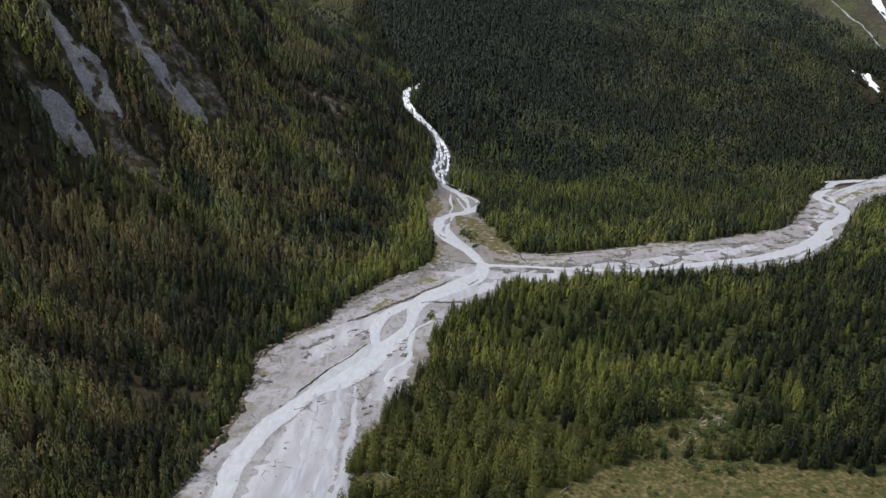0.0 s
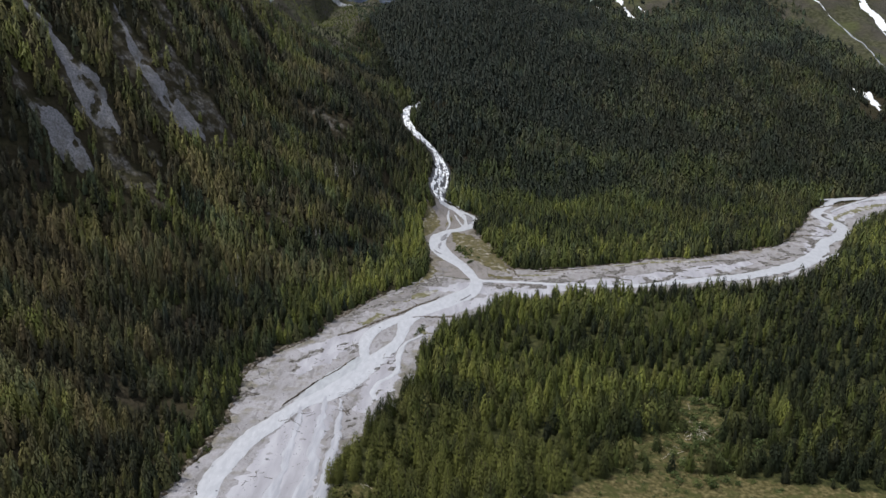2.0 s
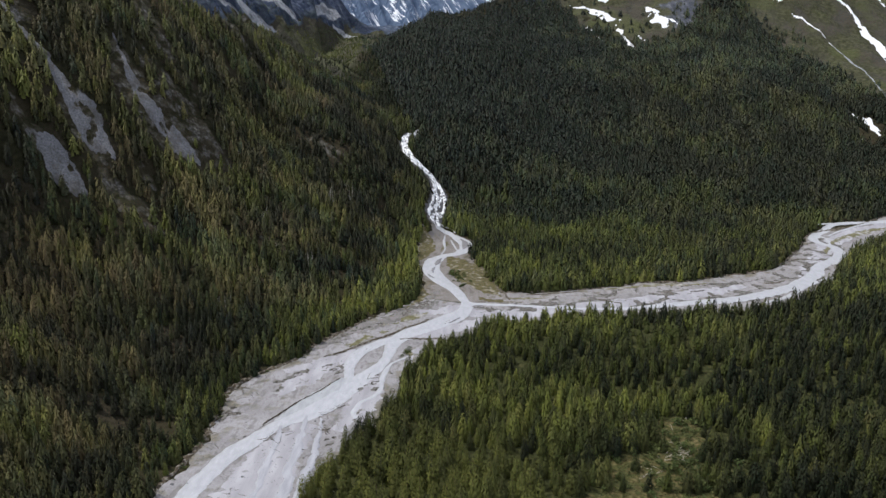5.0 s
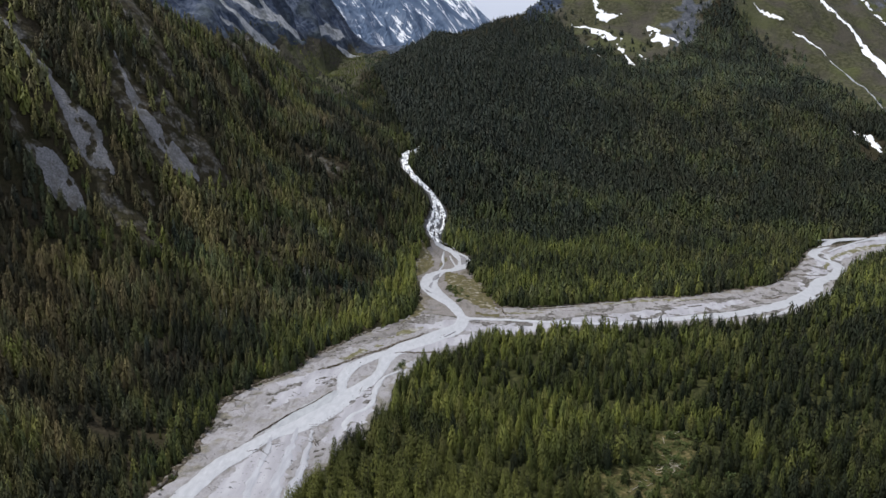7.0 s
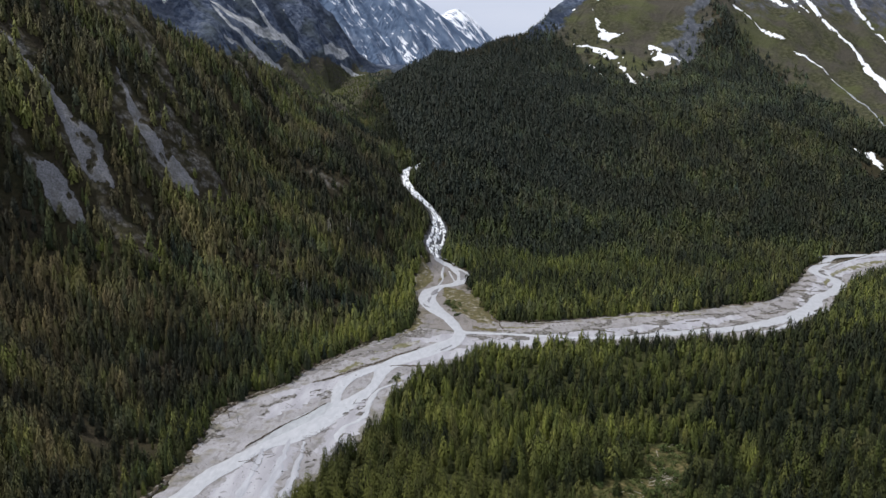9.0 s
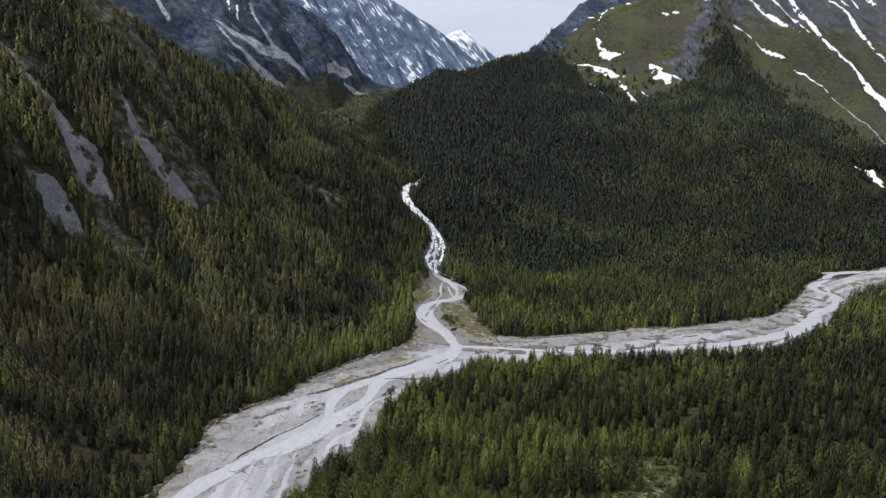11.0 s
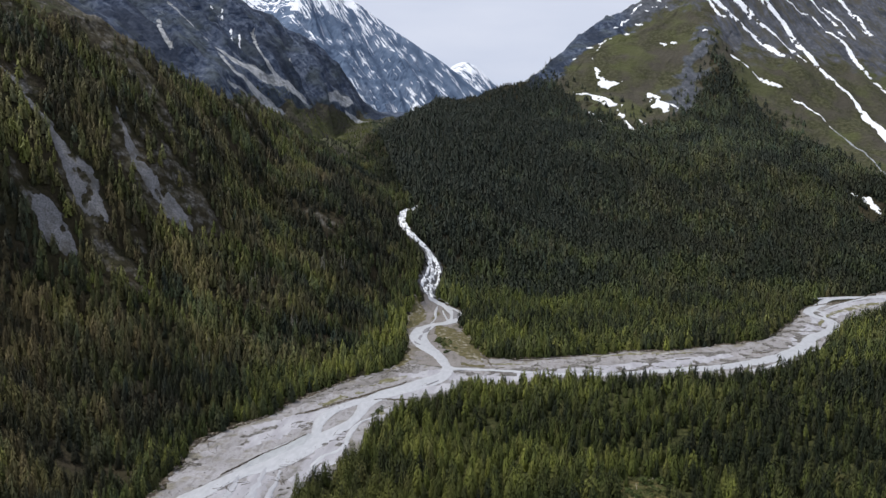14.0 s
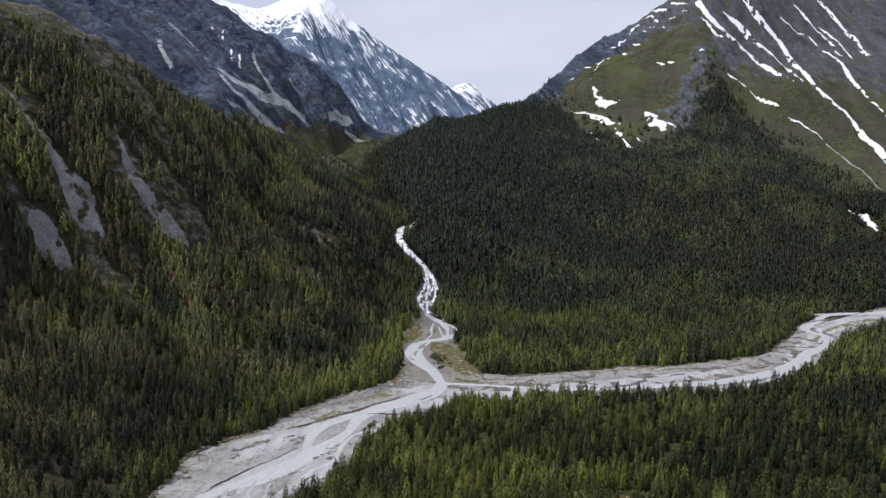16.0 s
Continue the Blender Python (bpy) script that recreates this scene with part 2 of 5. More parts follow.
# --- the lie of the land (metres) ---
U = 2.4  # metres in a plan unit


def ease(v):
    v = np.clip(v, 0.0, 1.0)
    return v * v * (3 - 2 * v)


def along(line, x, y):
    """Signed distance to a polyline (left of it is positive) and the share of its length at the nearest point."""
    pts = np.array(line, float)
    seg = np.linalg.norm(np.diff(pts, axis=0), axis=1)
    start, total = np.r_[0, np.cumsum(seg)], seg.sum()
    best = np.full(np.shape(x), 1e9)
    side, share = np.ones(np.shape(x)), np.zeros(np.shape(x))
    for k in range(len(seg)):
        a, d = pts[k], (pts[k + 1] - pts[k]) / seg[k]
        u = np.clip((x - a[0]) * d[0] + (y - a[1]) * d[1], 0, seg[k])
        off = np.hypot(x - a[0] - u * d[0], y - a[1] - u * d[1])
        near = off < best
        best = np.where(near, off, best)
        side = np.where(near, np.sign(d[0] * (y - a[1]) - d[1] * (x - a[0])), side)
        share = np.where(near, (start[k] + u) / total, share)
    return best * np.where(side == 0, 1, side), share


def crest_height(line, heights, share):
    length = np.r_[0, np.cumsum(np.linalg.norm(np.diff(np.array(line, float), axis=0), axis=1))]
    return np.interp(share, length / length[-1], heights)


def soft_max(a, b, k):
    h = np.clip(0.5 + 0.5 * (a - b) / k, 0, 1)
    return b + (a - b) * h + k * h * (1 - h)


def waves(x, y, size, seed):
    """Smooth pseudo-random relief between about -1 and 1."""
    rng = np.random.RandomState(seed)
    out, amp, total = 0.0, 1.0, 0.0
    for _ in range(4):
        for _ in range(4):
            a, ph = rng.uniform(0, 2 * np.pi, 2)
            out = out + amp * np.sin((x * np.cos(a) + y * np.sin(a)) * 2 * np.pi / size + ph)
        total += amp * 1.6
        amp, size = amp * 0.5, size * 0.47
    return out / total


def rough(x, y, size, seed, octaves=5, ridged=False):
    """Fractal value noise between about -1 and 1; ridged: sharp crests."""
    out, amp, total = 0.0, 1.0, 0.0
    for k in range(octaves):
        c, s = math.cos(0.7 * k + seed), math.sin(0.7 * k + seed)
        u, v = (x * c - y * s) / size, (x * s + y * c) / size
        i, j = np.floor(u), np.floor(v)
        f, g = ease(u - i), ease(v - j)

        def knot(a, b):
            h = np.sin(a * 127.1 + b * 311.7 + seed * 17.3 + k * 5.1) * 43758.5453
            return h - np.floor(h)

        n = (knot(i, j) * (1 - f) + knot(i + 1, j) * f) * (1 - g) + (knot(i, j + 1) * (1 - f) + knot(i + 1, j + 1) * f) * g
        n = 2 * n - 1
        out = out + amp * (1 - 2.4 * np.abs(n) if ridged else n)
        total += amp
        amp, size = amp * 0.52, size * 0.48
    return out / total


# foot of the steep wooded slope, walked upstream
FOOT = [(-66, 0), (-60, 100), (-54, 142), (-57, 181), (-60, 212), (-45, 240), (-20, 288), (-9, 325), (-6, 352), (-5, 400), (-12, 440), (-21, 480), (-48, 560), (-70, 640), (-95, 780)]
# crest of that slope, walked upstream
CREST = [(-190, 150), (-178, 270), (-166, 330), (-150, 385), (-141, 412), (-132, 440), (-110, 490), (-88, 540), (-70, 590), (-60, 640)]
CREST_Z = [200, 206, 181, 140, 122, 118, 112, 109, 107, 103]


# crest of the dark rock ridge further up the valley
ROCK = [(-420, 520), (-298, 625), (-258, 667), (-232, 707), (-188, 738), (-147, 760), (-125, 765), (-100, 769), (-60, 772)]
ROCK_Z = [340, 301, 278, 260, 231, 210, 189, 152, 125]


# skyline of the far slope: plan x, plan y, height
BROW_X = [-90, -60, -37, -20, -2, 18, 30, 38, 62, 90, 121, 145, 174, 212, 237, 271, 321, 440, 700, 1500]
BROW_Y = [560, 600, 618, 640, 662, 671, 677, 681, 704, 750, 795, 815, 830, 848, 860, 875, 900, 1000, 1100, 1200]
BROW_Z = [104, 112, 125, 137, 143.5, 146.5, 151.5, 155.5, 162, 188, 220, 237, 253, 278, 297, 320, 335, 345, 350, 360]


# scree fans below the rock ridge, walked downhill: x, y, half width (m)
APRONS = [
    [(-482, 1284, 3.0), (-454, 1273, 3.4), (-428, 1262, 4.6), (-404, 1254, 5.8), (-382, 1252, 6.9), (-361, 1260, 10.4), (-342, 1284, 10.4), (-324, 1320, 9.2), (-307, 1367, 8.0), (-290, 1400, 6), (-280, 1430, 3.5)],
    [(-378, 1236, 4.6), (-358, 1220, 5.8), (-340, 1217, 6.9), (-325, 1231, 9.2), (-311, 1253, 10.4), (-299, 1273, 6.9), (-287, 1290, 3.4)],
    [(-336, 1149, 3.4), (-326, 1170, 6.9), (-316, 1197, 4.6)],
    [(-372, 1287, 3.0), (-356, 1298, 4.6), (-339, 1315, 4.6), (-320, 1338, 5.8)],
    [(-386, 1439, 3.0), (-367, 1404, 3.0), (-347, 1372, 4.6), (-328, 1358, 6.9), (-310, 1366, 8.0), (-292, 1399, 8.0), (-276, 1432, 6), (-264, 1480, 4.6)],
    [(-476, 1223, 3.0), (-456, 1189, 4.6), (-437, 1162, 4.6), (-421, 1146, 3.0)],
    [(-292, 1668, 5.8), (-276, 1722, 9.2), (-258, 1772, 5.8)],
    [(-261, 1715, 3.4), (-241, 1737, 6.9), (-220, 1754, 6.9)],
    [(-365, 1626, 3.0), (-353, 1604, 4.6), (-340, 1584, 3.0)],
]


def apron(x, y, wide=1.0):
    """How far a place (m) lies in a scree fan of the rock ridge, 0 to 1."""
    out = np.zeros(np.shape(x))
    for rows in APRONS:
        line = [(r[0], r[1]) for r in rows]
        d, s = along(line, x, y)
        w = 1.3 * wide * crest_height(line, [r[2] for r in rows], s)
        out = np.maximum(out, ease((1.15 * w - np.abs(d)) / (0.8 * w)))
    return out


def far_slope(x, y, floor):
    far = np.interp(y, [330, 400, 440, 500, 560, 600, 650, 700, 740, 790, 850, 1000, 1300], [0, 5, 13, 41, 79, 97, 116, 150, 186, 220, 268, 386, 566])
    far = far + 30 * np.exp(-((x + 2) / 62) ** 2) * ease((y - 425) / 70)
    far = far - 0.13 * np.maximum(x - 200, 0) * ease((y - 440) / 120) + 15 * np.exp(-((x - 243) / 22) ** 2) * ease((y - 660) / 60)
    far = far - 0.2 * np.maximum(x - 320, 0) * ease((y - 640) / 100)
    return soft_max(floor, floor * 0.35 + far * 0.98, 6)


def land(x, y):
    """Height of the ground in plan units."""
    floor = -4 + 0.05 * (y - 240) + 0.012 * np.maximum(x - 150, 0)
    floor = floor - 14 * ease((x - 5) / 55) * ease((300 - y) / 90)
    # far slope behind the two streams, up to its skyline and down the back of it
    brow, sky = np.interp(x, BROW_X, BROW_Y), np.interp(x, BROW_X, BROW_Z)
    z = far_slope(x, y, floor) + (sky - far_slope(x, brow, floor)) * ease((y - brow + 110) / 110)
    z = np.where(y > brow, sky - 0.12 * (y - brow) - 0.45 * (y - brow) * ease((y - brow) / 60), z)
    z = np.where(y > brow, np.maximum(z, 100 + 0.22 * np.clip(y - 600, 0, 190) - 0.05 * np.maximum(y - 790, 0)), z)
    # the wooded slope
    d, s = along(FOOT, x, y)
    left = np.interp(d, [-10, 0, 20, 40, 60, 80, 100, 118, 140, 200], [-8, 0, 7, 18, 31, 52, 88, 116, 143, 210])
    left = left + 24 * np.exp(-(((y - 405) / 45) ** 2)) * np.exp(-(((d - 45) / 28) ** 2))
    c, t = along(CREST, x, y)
    top = crest_height(CREST, CREST_Z, t)
    cap = top - np.where(c > 0, 0.75 * c, 0.18 * c)
    bed = np.interp(y, [0, 385, 467, 560, 780], [0, 0, 47, 78, 110]) + floor
    side = soft_max(z * ease(1 - d / 60) + (1 - ease(1 - d / 60)) * bed, np.minimum(bed + left, cap), 5)
    z = z + (side - z) * ease((d + 30) / 24)
    r, q = along(ROCK, x, y)
    top = crest_height(ROCK, ROCK_Z, q)
    crag = top + np.where(r > 0, -0.9 * r, np.where(r > -90, 0.72 * r, -65 + 0.75 * (r + 90))) - 0.8 * np.maximum(x + 140, 0) * ease((720 - y) / 80)
    fold = rough(x * 0.35 - y * 0.1, y * 1.4 + x * 0.4, 42, 11, 5, True)
    crag = crag + (12 * fold + 4 * rough(x, y, 26, 12, 5) + 3 * rough(x * 0.4, y * 1.3 + x * 0.4, 12, 13, 3, True)) * ease((top - 120) / 40) * ease(-r / 12) * (1 - 0.92 * apron(x * U, y * U, 1.9))
    return np.where((c > 0) | (y > 640), soft_max(z, np.where((y > 380) & (x < 30), crag, -99), 4), z)


def relief(x, y):
    """Height of the ground in metres, with its smaller bumps and gullies."""
    a, b = x / U, y / U
    z = land(a, b) * U
    d, _ = along(FOOT, a, b)
    hill = ease((z / U - 14 - 0.05 * (b - 240)) / 25)
    z = z + hill * (3.2 * waves(x, y, 90, 3) + 1.4 * waves(x, y, 30, 4))
    # gullies that run down the bare flank
    east = ease((a - 225) / 50) * ease((b - 560) / 80)
    z = z - east * 9 * (0.5 + 0.5 * np.sin((a * 1.0 + b * 0.35) * 0.19 + 1.6 * waves(x, y, 300, 5))) ** 2
    west = ease((a - 120) / 40) * ease((250 - a) / 40) * ease((b - 700) / 60)
    z = z + (west * 2 + east * 4) * rough(x * 1.3, y * 0.6, 55, 6, 5, True)
    return z + (west + east) * 3 * rough(x, y, 40, 7, 5) + ease((d + 2) / 6) * ease((20 - d) / 10) * 0.8 + west * ease((b - 745) / 50) * (9 * rough(x, y, 60, 8, 5) + 7 * rough(x * 0.8 + y * 0.5, y, 30, 9, 4, True))


# ---- large structure: one sheet of ground ----
def steps(*spans):
    """Grid lines from spans of (start, end, step)."""
    return np.unique(np.concatenate([np.arange(a, b + 0.01, s) for a, b, s in spans]).round(2))


GX = steps((-4500, -1500, 300), (-1500, -720, 30), (-720, -450, 8), (-450, 420, 5), (420, 720, 7.5), (720, 1260, 12), (1260, 1500, 40), (1500, 4500, 300))
GY = steps((-3000, -300, 300), (-300, 240, 30), (240, 1460, 5), (1460, 2080, 8), (2080, 2400, 15), (2400, 3400, 100), (3400, 4800, 350))
XX, YY = np.meshgrid(GX, GY)
ZZ = relief(XX, YY)


def height(x, y):
    """Height of the ground sheet, as it is meshed."""
    x, y = np.asarray(x, float), np.asarray(y, float)
    i = np.clip(np.searchsorted(GX, x) - 1, 0, len(GX) - 2)
    j = np.clip(np.searchsorted(GY, y) - 1, 0, len(GY) - 2)
    u, v = (x - GX[i]) / (GX[i + 1] - GX[i]), (y - GY[j]) / (GY[j + 1] - GY[j])
    return ZZ[j, i] * (1 - u) * (1 - v) + ZZ[j, i + 1] * u * (1 - v) + ZZ[j + 1, i] * (1 - u) * v + ZZ[j + 1, i + 1] * u * v


def mesh_of(name, verts, faces, material, smooth=True, values=None, normals=None):
    """A mesh from arrays: verts n x 3, faces m x 3 or m x 4; values: point attributes by name; normals: one a vertex."""
    me = bpy.data.meshes.new(name)
    verts, faces = np.ascontiguousarray(verts, np.float32), np.ascontiguousarray(faces, np.int32)
    n, k = faces.shape
    me.vertices.add(len(verts))
    me.vertices.foreach_set("co", verts.ravel())
    me.loops.add(n * k)
    me.loops.foreach_set("vertex_index", faces.ravel())
    me.polygons.add(n)
    me.polygons.foreach_set("loop_start", np.arange(0, n * k, k, dtype=np.int32))
    me.polygons.foreach_set("loop_total", np.full(n, k, np.int32))
    me.polygons.foreach_set("use_smooth", np.full(n, smooth))
    for key, val in (values or {}).items():
        me.attributes.new(key, "FLOAT", "POINT").data.foreach_set("value", np.ascontiguousarray(val, np.float32).ravel())
    if normals is not None:
        me.attributes.new("custom_normal", "FLOAT_VECTOR", "POINT").data.foreach_set("vector", np.ascontiguousarray(normals, np.float32).ravel())
    me.materials.append(material)
    me.update(calc_edges=True)
    return me


def grid_faces(rows, cols):
    k = np.arange(rows * cols).reshape(rows, cols)
    return np.stack([k[:-1, :-1], k[:-1, 1:], k[1:, 1:], k[1:, :-1]], -1).reshape(-1, 4)


# tree line on the far slope: plan x, plan y
EDGE_X = [-140, 80, 105, 130, 160, 190, 215, 235, 250, 265, 290, 315, 340, 400, 520]
EDGE_Y = [760, 722, 690, 662, 645, 655, 688, 722, 722, 690, 645, 592, 550, 505, 485]


def bare(x, y):
    """How far above the tree line a place is, in plan units (below zero: in the wood)."""
    a, b = x / U, y / U
    far = b - np.interp(a, EDGE_X, EDGE_Y) + 13 * waves(x, y, 50, 21) + 6 * waves(x, y, 170, 22)
    c, _ = along(CREST, a, b)
    low = (land(a, b) - 131 + 5 * waves(x, y, 70, 25)) * 1.6
    up = np.where(b < 640, c - 16 + 20 * ease((b - 300) / 60) * ease((500 - b) / 50) + 6 * waves(x, y, 60, 23), -99)
    up = np.where((c > 8) & (b > 470), np.minimum(up, low), up)
    rim = np.where((a < -20) & (b > 560), (land(a, b) - 138 + 5 * waves(x, y, 90, 24)) * 1.5, -99)
    return np.maximum(np.maximum(far, up), rim)


# scree chutes on the wooded slope: x, y, half width (m)
SCREES = [
    [(-397, 692, 1.4), (-381, 692, 1.8), (-365, 689, 2.2), (-350, 690, 2.8), (-337, 687, 4.4), (-321, 683, 9.5), (-311, 682, 12.5), (-303, 681, 10), (-293, 681, 3.5)],
    [(-339, 629, 2), (-330, 633, 6.5), (-318, 636, 10.5), (-307, 637, 7.5), (-299, 638, 2)],
    [(-322, 773, 1.2), (-308, 761, 2.6), (-299, 754, 4.8), (-284, 748, 6.4), (-271, 750, 7), (-255, 752, 7.4), (-239, 758, 3.5)],
    [(-133, 882, 1.4), (-126, 875, 3), (-119, 866, 1.4)],
    [(-113, 906, 1), (-107, 899, 2.4), (-101, 890, 1)],
]


def stony(x, y):
    """Stony openings in the wood on the steep slope, drawn out down the fall line."""
    d, _ = along(FOOT, x / U, y / U)
    n = rough(0.45 * x + 0.25 * y, y - 0.2 * x, 46, 71, 4) + 0.25 * ease((d - 60) / 50)
    for px, py, sx, sy in ((-270, 660, 24, 17), (-120, 877, 6, 9), (-234, 857, 12, 14), (-376, 702, 16, 8), (-345, 632, 16, 8), (-312, 762, 12, 6), (-268, 700, 10, 8)):
        n = n + 0.8 * np.exp(-(((x - px) / sx) ** 2 + ((y - py) / sy) ** 2))
    for rows in SCREES:
        line = [(r[0], r[1]) for r in rows]
        e, s = along(line, x, y)
        w = crest_height(line, [r[2] for r in rows], s)
        n = n + 0.6 * ease((1.7 * w + 3 - np.abs(e)) / (w + 2))
    return ease((n - 0.26) / 0.3) * ease((d - 8) / 16) * ease((x + 420) / 20 + 40 * (y > 500)) * (y < 1250) * ease((y - 520) / 60)


open_land = bare(XX, YY)
ra, rb = XX / U, YY / U
ridge_c, _ = along(ROCK, ra, rb)
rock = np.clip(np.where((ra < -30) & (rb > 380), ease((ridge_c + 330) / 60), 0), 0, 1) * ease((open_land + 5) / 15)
rib = np.abs((ra - 222 - (rb - 730) * 0.50) / 13 + 0.8 * waves(XX, YY, 90, 26))
rock = np.maximum(rock, 0.85 * np.exp(-(rib**2)) * ease((rb - 650) / 30) * ease((800 - rb) / 40))
rim = rb - np.interp(ra, BROW_X, BROW_Y)
rock = np.maximum(rock, 1.0 * ease((rim + 56) / 40) * ease((245 - ra) / 50) * ease((ra - 55) / 20))
talus = 0.80 * ease((ra - 238) / 30) * ease((rb - 690 - 0.22 * (ra - 240)) / 110)
talus = np.maximum(talus, 0.75 * ease((rb - 775) / 60) * ease((ra - 120) / 60))
def glade(x, y):
    """The grassy clearing in the river wood: the open meadow, its shrubby bay and two small gaps."""
    edge = np.interp(x, [-4500, 30, 50, 66, 100, 126, 180, 240, 320, 420, 4500], [250, 290, 345, 362, 386, 399, 398, 388, 372, 300, 250])
    g = ease((edge - y) / 22 + 0.5) * (y > 150)
    g = g + 0.9 * np.exp(-(((x - 158) / 34) ** 2 + ((y - 424) / 22) ** 2)) + np.exp(-(((x - 190) / 17) ** 2 + ((y - 474) / 27) ** 2))
    g = g + 0.9 * np.exp(-(((x + 36) / 15) ** 2 + ((y - 360) / 12) ** 2))
    return g + 0.22 * rough(x, y, 30, 77, 3) * (g > 0.06)


meadow = glade(XX, YY)
turf = np.maximum(ease((open_land + 6) / 10), ease((YY - 1180) / 100) * ease((-140 - XX) / 50))
slope_in, _ = along(FOOT, ra, rb)
stones = np.where(slope_in > 0, 0.5 * stony(XX, YY), 0)
stones = np.maximum(stones, np.where((slope_in > 0) & (rb < 560) & (ra < -90), 0.62 * ease((open_land + 4) / 8), 0))
stones, talus, rock = stones - 0.5 * (stones < 0.02), talus - 0.5 * (talus < 0.02), rock - 0.5 * (rock < 0.02)
ground = new("ground", mesh_of("ground", np.stack([XX, YY, ZZ], -1).reshape(-1, 3), grid_faces(*XX.shape), GROUND, True, {"rock": rock, "herb": ease((-slope_in - 2) / 8) * ease((330 - rb) / 20), "turf": turf, "stones": stones, "warm": 0.8 * ease((XX - 380) / 70), "meadow": np.clip(meadow * 1.3, 0, 1), "talus": talus, "fan": apron(XX, YY) * ease((ZZ - 284) / 14) + 0.02, "vein_a": np.where(XX > 0, 0.89 * XX + 0.46 * YY, 0.3 * XX + 0.95 * YY), "vein_b": np.where(XX > 0, 0.46 * XX - 0.89 * YY, 0.95 * XX - 0.3 * YY)}))
tagged(ground, "mountain valley ground with dark forest soil, olive turf and grey crags", "ground", kind="structure")


# ---- ribbons that lie on the ground: gravel, water, snow, scree ----
def curve(points, n):
    """Catmull-Rom through rows of numbers, n steps a span."""
    p = np.array(points, float)
    p = np.vstack([2 * p[0] - p[1], p, 2 * p[-1] - p[-2]])
    out = []
    for k in range(1, len(p) - 2):
        t = np.linspace(0, 1, n, endpoint=False)[:, None]
        out.append(0.5 * (2 * p[k] + (p[k + 1] - p[k - 1]) * t + (2 * p[k - 1] - 5 * p[k] + 4 * p[k + 1] - p[k + 2]) * t**2 + (3 * p[k] - p[k - 1] - 3 * p[k + 1] + p[k + 2]) * t**3))
    return np.vstack(out + [p[-2:-1]])


def sheet(name, left, right, cols, material, lift, edge=0.0, seed=1, dome=0.0, skirt=0.8, rough=0.0, size=14.0):
    """A sheet between two lines that follows the ground at a given lift; its rim wanders and turns down."""
    rows = len(left)
    v = np.linspace(0, 1, cols)
    mid, half = (left + right) / 2, (right - left) / 2
    span = np.maximum(np.linalg.norm(half, axis=1), 0.01)
    way = half / span[:, None]
    a = span + edge * (waves(left[:, 0], left[:, 1], size, seed) + 0.7 * waves(left[:, 0], left[:, 1], size * 0.3, seed + 3))
    b = span + edge * (waves(right[:, 0], right[:, 1], size, seed + 1) + 0.7 * waves(right[:, 0], right[:, 1], size * 0.3, seed + 4))
    lo, hi = mid - way * np.maximum(a, 0.25)[:, None], mid + way * np.maximum(b, 0.25)[:, None]
    xy = lo[:, None] * (1 - v)[None, :, None] + hi[:, None] * v[None, :, None]
    z = height(xy[..., 0], xy[..., 1]) + lift
    z += dome * (1 - (2 * v - 1) ** 2)[None, :] + rough * waves(xy[..., 0], xy[..., 1], 11, seed + 7)
    z[:, 0] -= skirt
    z[:, -1] -= skirt
    z[0] -= skirt
    z[-1] -= skirt
    verge = np.abs(2 * v - 1)[None, :] * np.ones((rows, 1))
    return mesh_of(name, np.concatenate([xy, z[..., None]], -1).reshape(-1, 3), grid_faces(rows, cols), material, True, {"verge": verge})


def strip(name, rows, material, lift, cols=7, n=10, edge=0.6, seed=1, dome=0.15, skirt=0.5, size=14.0):
    """A sheet along a middle line: rows of x, y, half width."""
    c = curve(rows, n)
    d = np.gradient(c[:, :2], axis=0)
    side = np.stack([-d[:, 1], d[:, 0]], -1) / np.linalg.norm(d, axis=1)[:, None]
    w = np.maximum(c[:, 2:3], 0.2)
    return sheet(name, c[:, :2] + side * w, c[:, :2] - side * w, cols, material, lift, edge, seed, dome, skirt, 0.0, size)


def patch(name, rows, material, step, ragged, size, seed, lift=0.7, holes=0.0):
    """A ragged patch that lies on the ground round a middle line (rows of x, y, half width), with uneven rim and gaps."""
    c = curve(rows, 5)
    w = np.maximum(c[:, 2], 0.2)
    step = min(step, 0.4 * w.max())
    pad = w.max() + 1.5 * ragged + step
    x, y = np.meshgrid(np.arange(c[:, 0].min() - pad, c[:, 0].max() + pad, step), np.arange(c[:, 1].min() - pad, c[:, 1].max() + pad, step))
    line = [(p[0], p[1]) for p in c]
    d, s = along(line, x, y)
    level = crest_height(line, w, s)
    rim = ragged * (0.9 * rough(x, y, size, seed, 3) + 0.8 * rough(x, y, size * 0.3, seed + 3, 2))
    inside = np.abs(d) < level + rim * np.clip(level / ragged, 0.4, 1.0)
    if holes:
        inside &= rough(x, y, size * 0.8, seed + 5, 4) > holes - 0.5
    x, y = x + 0.3 * step * rough(x, y, 2.3 * step, seed + 7, 1), y + 0.3 * step * rough(x, y, 2.3 * step, seed + 8, 1)
    cell = inside[:-1, :-1] & inside[1:, 1:] & inside[:-1, 1:] & inside[1:, :-1]
    full = np.zeros(x.shape)
    for dx in (0, 1):
        for dy in (0, 1):
            full[dy:full.shape[0] - 1 + dy, dx:full.shape[1] - 1 + dx] += cell
    z = height(x, y) + np.where(full > 3.5, lift, -0.25)
    faces = grid_faces(*x.shape)[cell.ravel()]
    used, faces = np.unique(faces, return_inverse=True)
    verts = np.stack([x.ravel()[used], y.ravel()[used], z.ravel()[used]], -1)
    return mesh_of(name, verts, faces.reshape(-1, 4), material)


